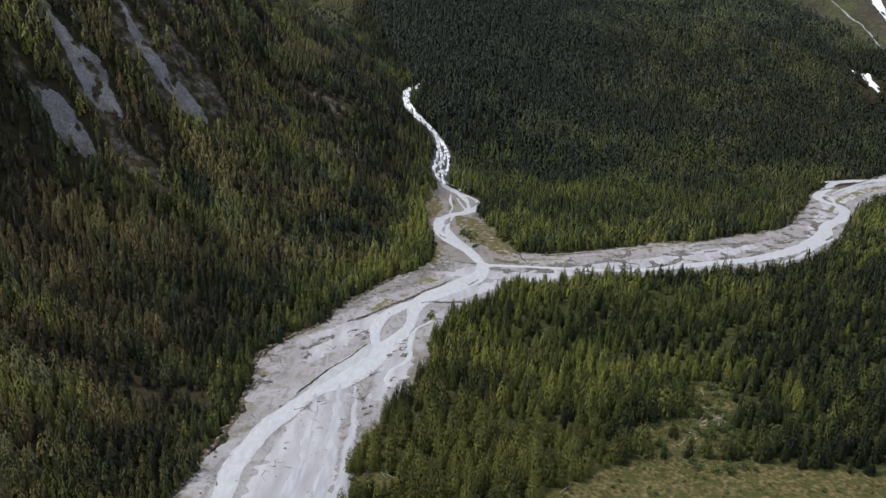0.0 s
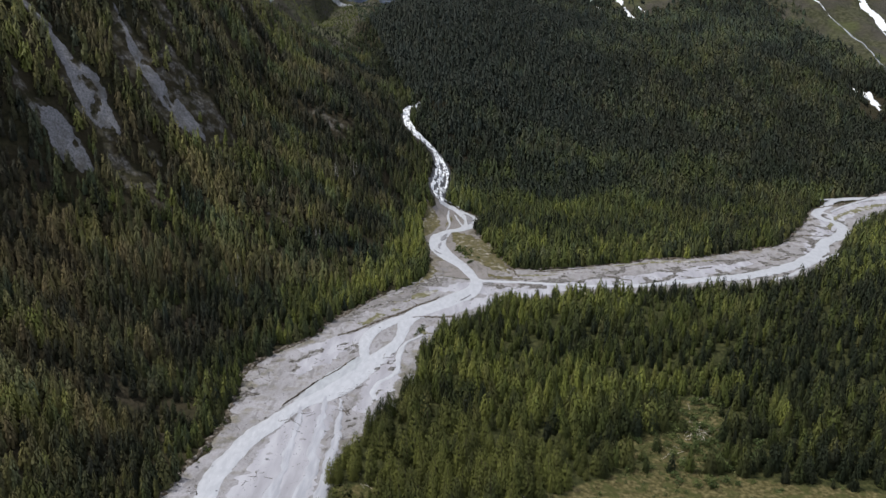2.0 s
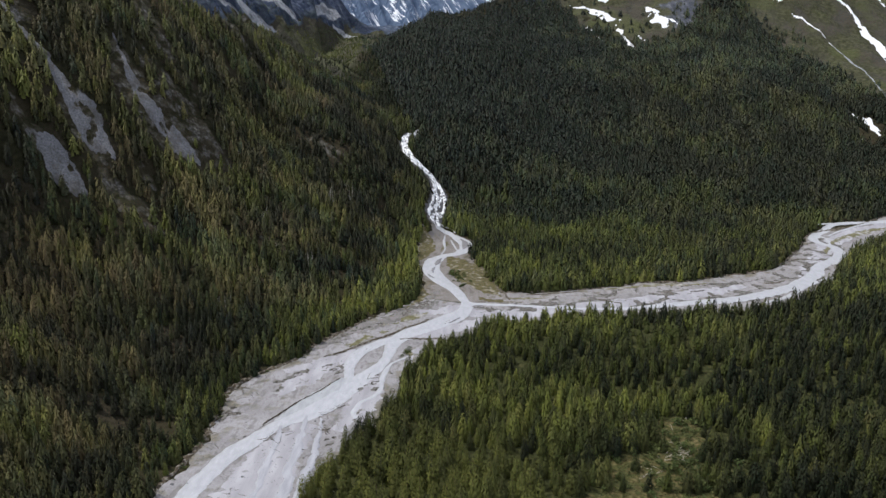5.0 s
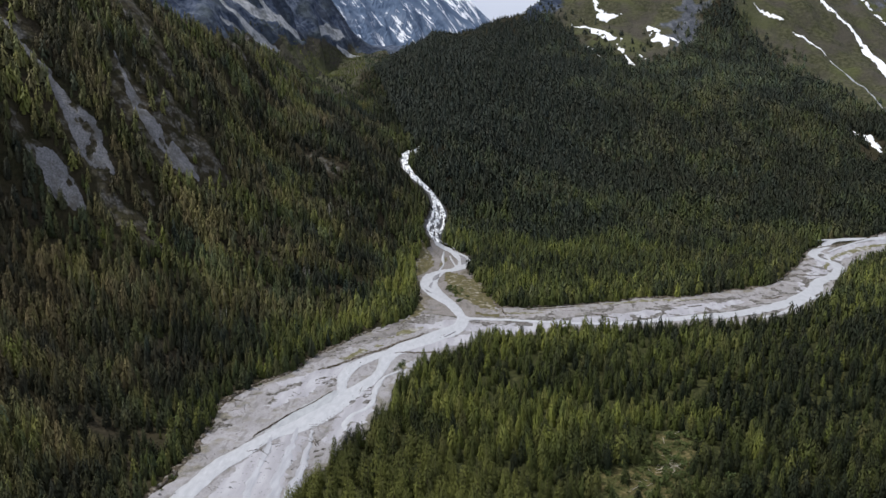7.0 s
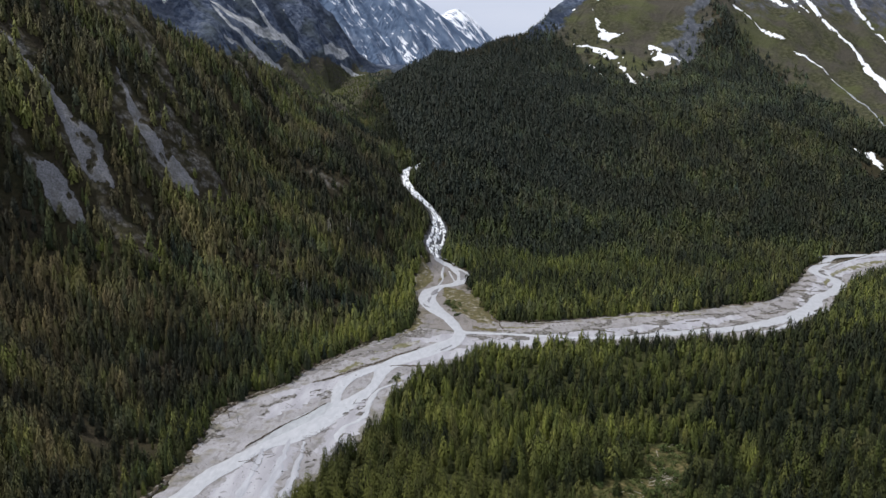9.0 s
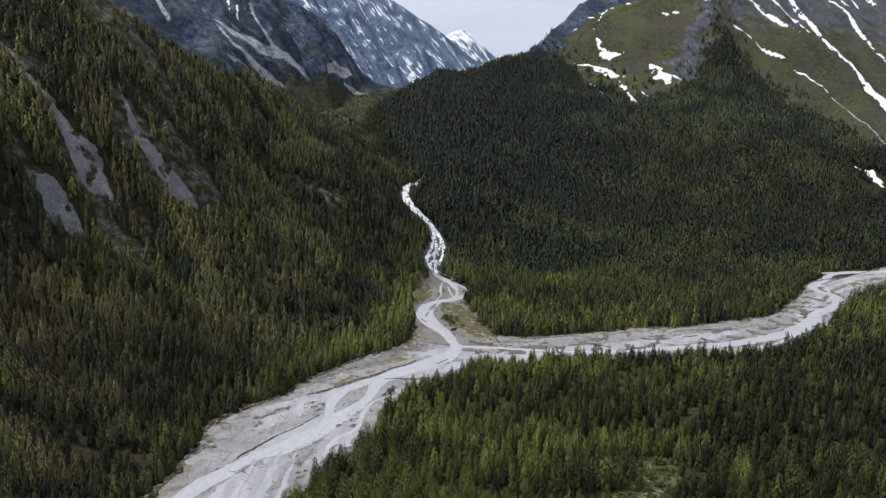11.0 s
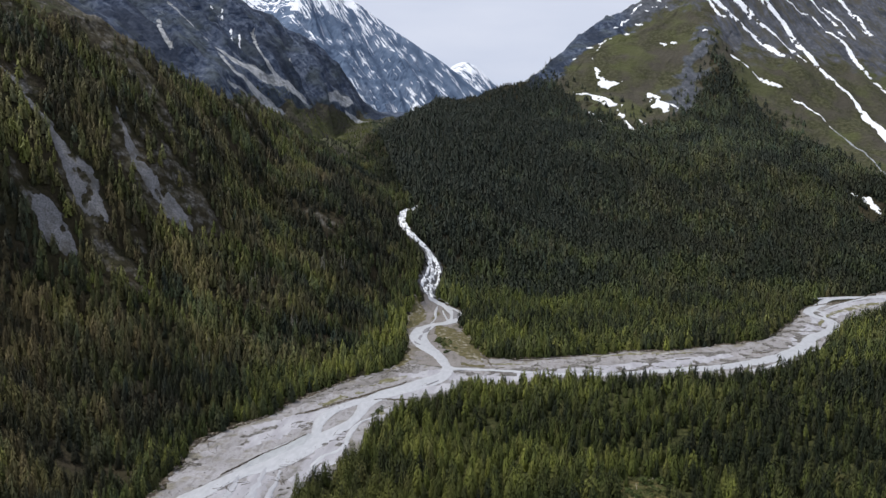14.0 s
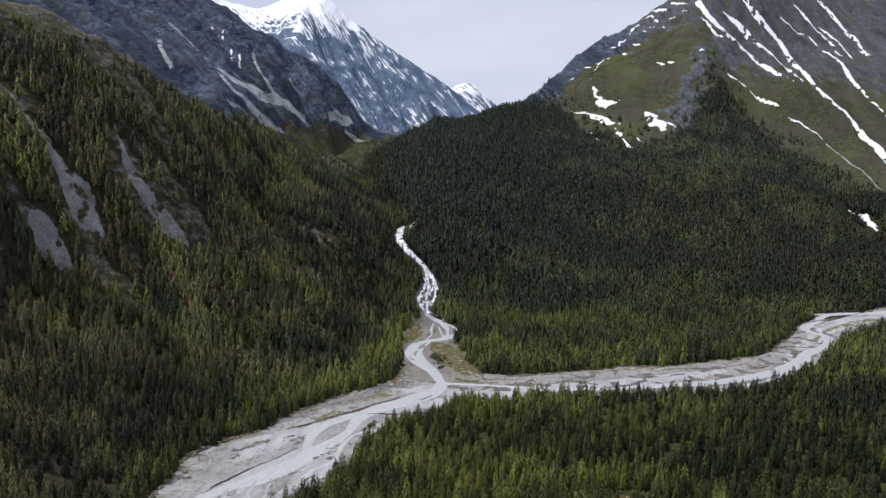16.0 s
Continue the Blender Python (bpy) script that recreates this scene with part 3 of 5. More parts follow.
# banks of the gravel bed: left x, y, right x, y
MAIN_BED = [(-160, -280, -44, -280), (-158, 200, -44, 200), (-152, 290, -47, 290), (-146, 345, -50, 348), (-137, 394, -49, 391), (-133, 430, -39, 420), (-135, 470, -23, 462), (-139, 510, -10, 504), (-125, 543, -7, 541), (-102, 572, 3, 571), (-93, 600, 12, 594), (-73, 636, 28, 610), (-51, 675, 46, 636), (-25, 705, 62, 664), (-8, 738, 82, 700)]
SIDE_BED = [(-8, 735, 90, 700), (-8, 770, 78, 752), (-14, 812, 66, 806), (-19, 850, 54, 850), (-23, 900, 42, 900), (-22, 928, 48, 935), (-12, 950, 30, 960), (-8, 970, 8, 978)]
EAST_BED = [(60, 745, 50, 652), (78, 752, 64, 664), (137, 759, 117, 676), (204, 777, 175, 688), (231, 790, 228, 690), (279, 794, 287, 700), (327, 813, 346, 710), (374, 830, 382, 728), (412, 862, 425, 770), (463, 935, 478, 850), (492, 975, 525, 905), (561, 1002, 590, 955), (640, 1050, 665, 985), (760, 1110, 780, 1030), (950, 1190, 970, 1100)]
beds = []
for label, rows, seed in (("broad pale gravel bed of a braided river", MAIN_BED, 31), ("narrow gravel fan below the cascade", SIDE_BED, 41), ("pale gravel flood plain of the side valley river", EAST_BED, 51)):
    c = curve(rows, 12)
    bed = new("riverbed", sheet("riverbed", c[:, :2], c[:, 2:], 33, (GRAVEL, FAN_GRAVEL, PLAIN)[len(beds)], 0.75 + 0.05 * len(beds), 3.2, seed, 0.0, 1.6, 0.25, 40.0))
    tagged(bed, label, "riverbed", kind="structure")
    beds.append(c)

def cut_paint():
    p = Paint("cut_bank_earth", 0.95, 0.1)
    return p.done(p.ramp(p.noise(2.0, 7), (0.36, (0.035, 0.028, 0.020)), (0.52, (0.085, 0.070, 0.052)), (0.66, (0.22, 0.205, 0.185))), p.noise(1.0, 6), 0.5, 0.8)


CUT = cut_paint()
# dark earth of the cut banks
for c, side, start, end, seed in ((beds[0], 0, 24, 150, 701), (beds[2], 0, 12, 150, 711), (beds[1], 2, 6, 80, 721)):
    edge = c[start:end:6, side:side + 2]
    rows = [(x, y, 1.2 + 2.2 * (0.5 + 0.5 * math.sin(1.7 * k + seed))) for k, (x, y) in enumerate(edge.tolist())]
    tagged(new("cut_bank", strip("cut_bank", rows, CUT, 1.1, 5, 8, 1.6, seed, 0.3, 0.9, 9.0)), "dark crumbling earth bank at the edge of the wood", "river bank", "cut banks", "structure")

# smooth pale silt left by high water: x, y, half width
SILTS = [
    [(-86, -278, 30), (-86, 200, 30), (-84, 330, 27), (-82, 380, 23), (-80, 415, 19), (-76, 440, 13), (-70, 462, 6)],
    [(-100, 505, 3), (-92, 525, 9), (-80, 545, 11), (-66, 566, 9), (-56, 585, 3)],
    [(-36, 545, 2), (-31, 530, 6), (-31, 510, 10), (-36, 490, 11), (-42, 468, 8), (-46, 450, 3)],
    [(-8, 690, 3), (14, 692, 9), (30, 700, 12), (50, 690, 12), (80, 690, 11), (120, 700, 12), (180, 715, 14), (240, 735, 14), (300, 760, 12), (340, 780, 4)],
]
SILTS += [
    [(405, 800, 3), (440, 850, 10), (475, 895, 14), (510, 945, 14), (560, 985, 10), (640, 1020, 8), (760, 1070, 6)],
    [(-48, 596, 3), (-57.7, 587, 5.7), (-69.4, 575, 5.6), (-82, 565, 6.7), (-94, 555, 7), (-104, 546, 3)],
    [(-16, 622, 5), (-8, 627, 7.6), (11, 637, 9.8), (37, 654, 10.5), (64, 669, 9.5), (92, 683, 7.8), (118, 692, 6)],
    [(-8, 571, 1), (-4.7, 584, 2.2), (-2, 600, 1.6)],
]
for k, rows in enumerate(SILTS):
    tagged(new("silt_sheet", strip("silt_sheet", rows, SILT, 0.98 + 0.02 * k, 13, 18, 3.0, 210 + 6 * k, 0.0, 0.5, 30.0)), "smooth pale sheet of wet river silt", "silt", "silt sheets", "structure")

# running water: x, y, half width
STREAMS = [
    ("main milky channel of the braided river", [(-130, -278, 12), (-128, 200, 10), (-121, 300, 7), (-118.5, 340, 5.5), (-119.3, 360, 6.2), (-119, 378, 7.1), (-112, 408.6, 6.9), (-107, 423, 7.8), (-100, 436, 6.9), (-93.4, 451, 6), (-82.7, 465, 7.3), (-70, 476.6, 9.7), (-60.3, 493, 11), (-52.9, 511, 10), (-44.8, 527, 8.6), (-36.8, 544, 7.7), (-28.5, 567, 4.6), (-25.4, 585, 4.6), (-25, 603, 6.4), (-20, 620, 8.2), (-7.3, 637, 11), (6.5, 650.4, 11.7), (25.8, 673.8, 11.4), (37.5, 697, 7.4), (40, 722, 5.5)]),
    ("pale side stream below the cascade", [(40.2, 716, 4.6), (27.2, 757, 6.4), (13.5, 787, 8.6), (3.9, 808, 10), (-2.2, 832, 10), (0, 859, 10), (10, 880, 6.6), (27, 890, 6.4), (38, 911, 8.6), (36, 938, 9.6), (22, 962, 5.2), (8.7, 970, 4.6), (-3.1, 968, 3.4)]),
]
STREAMS += [
    ("thin stream across the flood plain", [(42, 715, 3.6), (72, 712.5, 3.4), (100, 709, 3.0), (127.6, 706, 2.8), (160, 703, 3), (206, 706, 4), (261, 721, 6), (311, 733, 8.5), (338, 744.5, 8.5), (367, 761.5, 8.6), (394.6, 781, 8.8), (428, 815, 8.8), (448, 847, 7.4), (473, 867, 8), (491, 892, 7.6), (496, 918, 6.6), (488, 936, 6), (486, 953, 6), (497, 971, 5.6), (514, 985, 5.4), (528, 1002, 5), (553, 1010.5, 4.6), (606, 1015, 4.6), (680, 1040, 7), (780, 1075, 9), (950, 1150, 9)]),
    ("braid along the gravel island", [(-22, 620, 5), (-27, 617, 5.8), (-36, 609, 6), (-45.2, 596, 6.6), (-52.5, 581, 6), (-54.9, 563, 4.8), (-53.4, 545, 4.2), (-50, 527, 4)]),
]
STREAMS += [
    ("small braid beside the wood", [(-8.4, 579.5, 1.4), (-14, 573, 1.7), (-21.5, 563.4, 1.8), (-24.5, 548, 2.3), (-25.6, 532, 2.3), (-24.4, 516.5, 2), (-29.2, 503, 2), (-36.6, 493, 2.2), (-38.9, 479, 2.1), (-36, 468, 1.4)]),
    ("shallow braid on the silt", [(-72, 474, 2), (-69, 445, 2.5), (-68, 415, 3), (-66, 385, 3.5), (-66, 340, 4), (-70, 200, 6), (-72, -278, 6)]),
    ("shallow braid on the silt", [(-86, 458, 2), (-84, 440, 2.4), (-83, 410, 2.6), (-82, 380, 2.6), (-84, 330, 4), (-90, 200, 3), (-96, -278, 3)]),
    ("shallow braid on the silt", [(-61, 470, 1), (-58, 448, 1.6), (-56, 425, 2.2), (-56, 395, 3.2), (-55, 360, 3.5), (-56, 300, 4)]),
    ("shallow grey-green pool beside the main channel", [(-55.6, 536, 2), (-59.4, 524, 6), (-66.5, 510, 7.4), (-75, 492, 6), (-84, 478, 3.5), (-92, 463, 1)]),
]
STREAMS += [
    ("thin runnel through the gravel fan", [(10.3, 962, 1.1), (9.1, 939, 1.5), (11.5, 908, 1.2), (7.6, 884, 0.8)]),
    ("thin runnel through the gravel fan", [(17.8, 948, 1), (22.8, 922, 1.2), (28.4, 897, 1)]),
    ("thin runnel below the cascade", [(-7.2, 976, 1), (2.5, 981, 1.4), (16, 980, 1.4), (24, 971, 1.2)]),
    ("narrow braid on the flood plain", [(497, 966, 1.4), (503, 957, 1.6), (500, 941, 1.6), (494, 923, 1.4)]),
    ("narrow braid on the flood plain", [(510, 966, 1), (530, 981, 1.5), (543, 988.6, 1.5), (564, 1001, 1.5), (588, 1010, 1.2)]),
    ("narrow braid along the foot of the wood", [(492, 886, 1.5), (483, 856, 1.6), (470, 832, 1.6), (454, 812, 1.8), (434, 801, 2), (407, 780, 2.4), (368, 742, 2.4), (340, 724, 2.2)]),
    ("thin runnel along the far bank", [(496, 999, 1), (513, 1006, 1.6), (536, 1010, 1.8)]),
]
for k, (label, rows) in enumerate(STREAMS):
    tagged(new("stream", strip("stream", rows, POOL if "pool" in label else SHALLOW if "shallow" in label else WATER, (1.19 if "shallow" in label else 1.24) + 0.012 * k, 9, 16, 0.35 if "runnel" in label or "narrow" in label else 1.1 if "shallow" in label else 0.6, 60 + 5 * k, 0.05, 0.35, 40.0)), label, "stream", kind="structure")

# the cascade: strands of white water between boulders
FALLS = [(-1, 972, 8), (-7, 984, 10), (-3, 1006, 11), (0, 1030, 12), (-2, 1048, 11), (-9, 1061, 9), (-20, 1067, 7.5), (-32, 1066, 6), (-41, 1071, 6), (-50, 1082, 4.5), (-56, 1104, 4.5), (-54, 1124, 4), (-45, 1142, 3), (-35, 1155, 2)]
def across(c):
    """Unit vectors across a line, turning gently at its bends."""
    d = np.gradient(c[:, :2], axis=0)
    pad = np.pad(d, ((9, 9), (0, 0)), "edge")
    d = np.stack([np.convolve(pad[:, k], np.ones(19) / 19, "valid") for k in (0, 1)], -1)
    return np.stack([d[:, 1], -d[:, 0]], -1) / np.linalg.norm(d, axis=1)[:, None]


GORGE = curve(FALLS, 10)
GORGE_SIDE = across(GORGE)


def fall(name, rows, material, lift, edge, seed):
    """A ribbon down the gorge: rows of x, y, half width."""
    c = curve(rows, 10)
    half = np.maximum(c[:, 2:3], 0.25) * across(c)
    return new(name, sheet(name, c[:, :2] - half, c[:, :2] + half, 11, material, lift, edge, seed, 0.0, 1.2, 0.3, 4.0))


tagged(fall("gorge_bed", [(x, y, w + 2.5) for x, y, w in FALLS], BOULDER, 0.6, 2.0, 88), "dark wet rock bed of the gorge", "rock", kind="structure")


def strand(start, end, shifts, widths):
    """Rows of a strand: shifts across the fall and half widths, spread evenly from start to end of the gorge."""
    rows = []
    for f, d, w in zip(np.linspace(start, end, len(shifts)), shifts, widths):
        k = int(f * (len(GORGE) - 1))
        x, y = GORGE[k, :2] + GORGE_SIDE[k] * d
        rows.append((float(x), float(y), w))
    return rows


STRANDS = [
    strand(0.0, 1.0, (3, 6, 7.5, 7, 4, 0.5, 1, -0.5, 0.5, 0, 0.5, 0), (2.2, 2.2, 2.0, 2.6, 4.0, 4.4, 3.4, 3.8, 3.2, 4.2, 4.0, 2)),
    strand(0.0, 0.46, (-3, -6, -7, -7.5, -4, 1), (1.6, 1.7, 1.4, 1.6, 2.2, 1.6)),
    strand(0.05, 0.30, (5, 1, -3, -6), (1.1, 1.2, 1.0, 1.1)),
    strand(0.10, 0.36, (-6, -1, 3, 7), (1.0, 1.2, 1.2, 0.9)),
    strand(0.40, 0.85, (6, 5, 4.2, 5, 2.5), (0.9, 1.3, 1.1, 1.2, 0.7)),
    strand(0.45, 0.80, (-5, -4.4, -5.2, -2.5), (0.8, 1.1, 1.0, 0.7)),
    strand(0.02, 0.14, (-4, 0, 6), (1.3, 1.5, 1.1)),
    strand(0.18, 0.42, (2, -2, -4, 0, 3), (0.9, 1.3, 1.0, 1.4, 0.9)),
]
for k, rows in enumerate(STRANDS):
    tagged(fall("cascade", rows, LACE, 1.3 + 0.12 * k, 1.2, 90 + 7 * k), "strand of white water tumbling down the gorge", "cascade", "strands of the cascade", "structure")

for k, rows in enumerate(SCREES):
    tagged(new("scree_chute", patch("scree_chute", [(x, y, 1.3 * half + 0.3) for x, y, half in rows], SCREE, 0.9, 3.0, 9, 120 + 6 * k, 0.6, 0.02)), "grey scree chute of loose stones in the forest", "scree", "scree chutes", "structure")

def put(ob, at, turn=0.0, size=1.0):
    ob.matrix_basis = Matrix.Translation(at) @ Matrix.Rotation(turn, 4, "Z") @ Matrix.Diagonal((size, size, size, 1))
    return ob


def hung(name, mesh, parent, label=""):
    ob = new(name, mesh)
    ob.parent = parent
    return tagged(ob, label)


# ---- distant mountains ----
def mountain(name, crest, label, reach, fall, back, snow_from, snow_span, seed, n=34, m=80):
    """A ridge from its crest line (x, y, z): the face towards the valley and the back, with ribs and gullies."""
    c = curve(crest, n)
    lengths = np.r_[0, np.cumsum(np.linalg.norm(np.diff(c[:, :2], axis=0), axis=1))]
    v = np.r_[-np.linspace(1, 0, 8, endpoint=False) ** 1.3, np.linspace(0, 1, m) ** 1.15]
    down = np.where(v < 0, v * back, v * reach)
    x = c[:, None, 0] + 0 * down[None]
    y = c[:, None, 1] - down[None]
    z = c[:, None, 2] - fall * np.abs(down)[None]
    u = lengths[:, None] + 0 * down[None]
    deep = ease(np.abs(down)[None] / (0.25 * reach))
    lean = u - 0.6 * down[None]
    z = z + deep * reach * (0.055 * rough(lean, down[None] * 0.35, 260, seed, 6, True) + 0.03 * rough(u, down[None], 200, seed + 1, 6))
    z = z + (1 - deep) * reach * 0.014 * rough(u, 0 * z, 90, seed + 3, 5)
    cold = np.maximum((z - snow_from) / snow_span, 0) - 0.02 + 0.12 * rough(u, down[None], 300, seed + 5, 4)
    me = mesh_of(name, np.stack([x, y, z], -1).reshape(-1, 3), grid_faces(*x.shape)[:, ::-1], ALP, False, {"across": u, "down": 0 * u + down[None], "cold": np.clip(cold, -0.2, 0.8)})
    return tagged(new(name, me), label, "mountain", kind="structure")


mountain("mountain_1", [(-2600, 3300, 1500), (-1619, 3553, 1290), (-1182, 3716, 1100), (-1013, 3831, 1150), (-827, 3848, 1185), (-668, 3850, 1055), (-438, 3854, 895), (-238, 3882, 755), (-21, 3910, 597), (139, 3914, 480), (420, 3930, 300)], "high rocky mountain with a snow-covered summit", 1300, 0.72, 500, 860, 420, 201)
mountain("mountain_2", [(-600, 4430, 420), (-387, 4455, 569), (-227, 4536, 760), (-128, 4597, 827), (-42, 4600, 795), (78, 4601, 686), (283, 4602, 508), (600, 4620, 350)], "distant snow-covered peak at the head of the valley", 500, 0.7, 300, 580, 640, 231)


# ---- snow, scree fans and turf that lie on the ground ----
SNOWS = [  # x, y, half width; the long gullies first
    [(607, 2004, 9), (622, 1968, 9), (649, 1942, 7), (683, 1922, 7), (717, 1906, 7), (747, 1847, 6), (783, 1819, 2)],
    [(667, 1992, 3), (693, 1979, 7), (714, 1959, 8), (738, 1934, 6), (781, 1905, 6), (811, 1839, 2)],
    [(721, 2074, 6), (734, 2050, 7), (758, 2015, 9), (781, 1995, 9), (803, 1970, 8), (815, 1924, 8), (827, 1862, 8), (839, 1810, 7), (856, 1765, 5)],
    [(859, 1761, 4), (875, 1745, 6), (881, 1683, 8), (895, 1639, 9), (884, 1541, 8), (900, 1480, 4)],
]
SNOWS += [
    [(604, 1783, 1.5), (626, 1773, 4), (640, 1768, 1.5), (656, 1762, 3.5), (687, 1740, 5), (704, 1725, 4), (716, 1714, 1.2)],
    [(728, 1690, 1.5), (744, 1674, 3.8), (758, 1655, 4.2), (772, 1637, 3), (782, 1608, 1)],
    [(903, 2048, 3), (912, 2037, 5), (935, 2001, 5), (956, 1972, 6), (961, 1917, 6), (972, 1883, 6), (982, 1840, 5), (985, 1799, 3)],
    [(899, 2145, 3), (915, 2131, 5), (932, 2104, 6), (952, 2102, 5), (972, 2062, 3)],
    [(832, 2056, 2), (861, 2050, 4), (890, 2051, 3)],
    [(954, 2127, 3), (981, 2094, 5), (992, 2056, 4), (1003, 2007, 2)],
]
SNOWS += [
    [(1036, 2183, 4), (1048, 2143, 6), (1057, 2095, 5), (1066, 2072, 2)],
    [(1004, 2245, 6), (1030, 2200, 9), (1046, 2164, 4)],
    [(419, 1662, 10), (428, 1646, 18), (434, 1627, 19), (441, 1610, 9)],
    [(312, 1742, 5), (318, 1718, 10), (323, 1698, 11), (329, 1692, 6)],
    [(314, 1702, 6), (332, 1697, 8), (351, 1696, 7), (366, 1706, 3)],
    [(276, 1671, 4), (292, 1664, 8), (309, 1649, 10), (325, 1635, 7), (335, 1627, 3)],
    [(333, 1634, 3), (345, 1628, 6), (355, 1630, 3)],
]
SNOWS += [
    [(342, 1619, 3), (347, 1593, 6), (353, 1570, 6), (358, 1547, 6), (363, 1526, 2)],
    [(469, 1826, 3), (484, 1822, 6), (501, 1829, 7), (510, 1830, 2)],
    [(698, 1326, 2), (705, 1316, 5), (714, 1307, 6), (719, 1296, 6), (720, 1279, 6), (723, 1266, 4)],
    [(723, 1319, 2), (721, 1308, 5), (720, 1298, 3)],
    [(605, 1964, 2), (615, 1950, 4), (629, 1924, 5), (645, 1919, 2)],
    [(562, 1838, 1.5), (574, 1837, 3), (580, 1832, 1.5)],
    [(616, 1780, 2), (622, 1773, 3.5), (629, 1769, 1.5)],
    [(297, 1575, 2), (304, 1569, 4), (310, 1565, 2)],
    [(278, 1606, 2), (283, 1598, 3.5), (289, 1596, 2)],
]
SNOWS += [
    [(377, 1574, 2), (384, 1568, 4), (390, 1563, 2)],
    [(454, 1630, 2), (460, 1627, 4), (467, 1617, 2)],
    [(250, 1680, 2), (260, 1677, 3), (270, 1671, 1.5)],
    [(966, 2043, 2), (970, 2032, 4), (979, 2023, 2)],
    [(1047, 2086, 2), (1058, 2074, 6), (1067, 2065, 2)],
    [(676, 1253, 1.5), (682, 1248, 3), (688, 1241, 1.5)],
    [(888, 1641, 1.5), (892, 1628, 3), (896, 1613, 1.5)],
    [(301, 1792, 2), (309, 1782, 4), (319, 1778, 2)],
    [(323, 1816, 2), (336, 1846, 3.5), (349, 1867, 2)],
    [(388, 1907, 2), (402, 1934, 4), (417, 1945, 2)],
]
SNOWS += [
    [(423, 1949, 2), (436, 1969, 4), (452, 1976, 2)],
    [(475, 2005, 2), (486, 2001, 5), (502, 1986, 2)],
    [(497, 2031, 3), (515, 2019, 6), (532, 2006, 2)],
    [(-474, 1456, 1), (-461, 1436, 2.2), (-448, 1413, 1.2)],
    [(-442, 1405, 1), (-436, 1401, 2.4), (-431, 1396, 1)],
    [(-447, 1448, 1), (-440, 1424, 2), (-436, 1413, 1)],
    [(-398, 1399, 1), (-379, 1344, 2), (-374, 1338, 1)],
    [(-418, 1396, 1), (-413, 1393, 2.2), (-387, 1329, 1)],
    [(545, 2035, 3), (560, 2024, 5), (581, 2016, 2)],
]
SNOWS += [
    [(x, y, 1.2), (x + 7 * c, y - 6 * c, 2.6 + c), (x + 14 * c, y - 9 * c, 1.2)]
    for x, y, c in ((262, 1800, 0.8), (300, 1842, 1.2), (326, 1868, 1.0), (352, 1880, 1.4), (372, 1912, 0.9), (395, 1900, 1.1), (428, 1925, 1.3), (455, 1952, 1.0), (470, 1968, 1.5), (505, 1960, 1.1), (530, 1985, 1.3), (560, 1990, 1.0))
]
for k, rows in enumerate(SNOWS):
    rows = [(x, y, 1.05 * half + 0.4) for x, y, half in rows]
    me = patch("snow_patch", rows, SNOW, 1.5, 5.0 if 12 <= k < 20 else 2.6, 16 if 12 <= k < 20 else 11, 300 + 3 * k, 0.9, 0.24 if 12 <= k < 20 else 0.1)
    tagged(new("snow_patch", me), "long tongue of old white snow in a gully" if len(rows) > 5 else "patch of old white snow on the bare slope", "snow patch", "snow patches on the mountain", "structure")

def fan_paint():
    p = Paint("pale_scree", 0.95, 0.15)
    tone = p.ramp(p.noise(2.5, 7), (0.3, (0.20, 0.214, 0.235)), (0.7, (0.37, 0.39, 0.415)))
    return p.done(p.mix(p.ramp(p.noise(16, 7), (0.5, 0.0), (0.66, 0.8)), tone, (0.10, 0.105, 0.10)), p.noise(2, 6), 0.8, 0.7)


FAN = fan_paint()


FANS = [[(768, 1642, 0.8), (778, 1620, 1.4), (786, 1602, 1.8), (798, 1562, 2.2), (800, 1515, 2.4), (798, 1450, 2.4), (793, 1392, 1.8)]]
for k, rows in enumerate(FANS):
    tagged(new("scree_runnel", patch("scree_runnel", rows, FAN, 0.9, 0.8, 24, 460 + 6 * k, 0.8)), "thin pale scree runnel on the bare flank", "scree", "scree fans", "structure")


def turf_paint():
    p = Paint("thin_turf", 0.95, 0.1)
    tone = p.ramp(p.noise(3, 6), (0.3, (0.085, 0.080, 0.042)), (0.7, (0.17, 0.16, 0.095)))
    tone = p.mix(p.ramp(p.noise(9, 7), (0.52, 0.0), (0.66, 0.95)), tone, (0.34, 0.33, 0.325))
    return p.done(tone, p.noise(1.5, 6), 0.4, 0.7)


def mud_paint():
    p = Paint("dark_flotsam", 0.95, 0.1)
    return p.done(p.ramp(p.noise(2.2, 7), (0.40, (0.045, 0.040, 0.035)), (0.66, (0.215, 0.205, 0.195))), p.noise(1.2, 6), 0.5, 0.8)


def meadow_paint():
    p = Paint("dry_meadow", 0.95, 0.1)
    tone = p.ramp(p.noise(3, 8), (0.32, (0.050, 0.046, 0.021)), (0.68, (0.122, 0.106, 0.054)))
    tone = p.mix(p.ramp(p.noise(7, 8), (0.55, 0.0), (0.68, 0.9)), tone, (0.27, 0.25, 0.22))
    return p.done(tone, p.noise(1.5, 6), 0.4, 0.8)


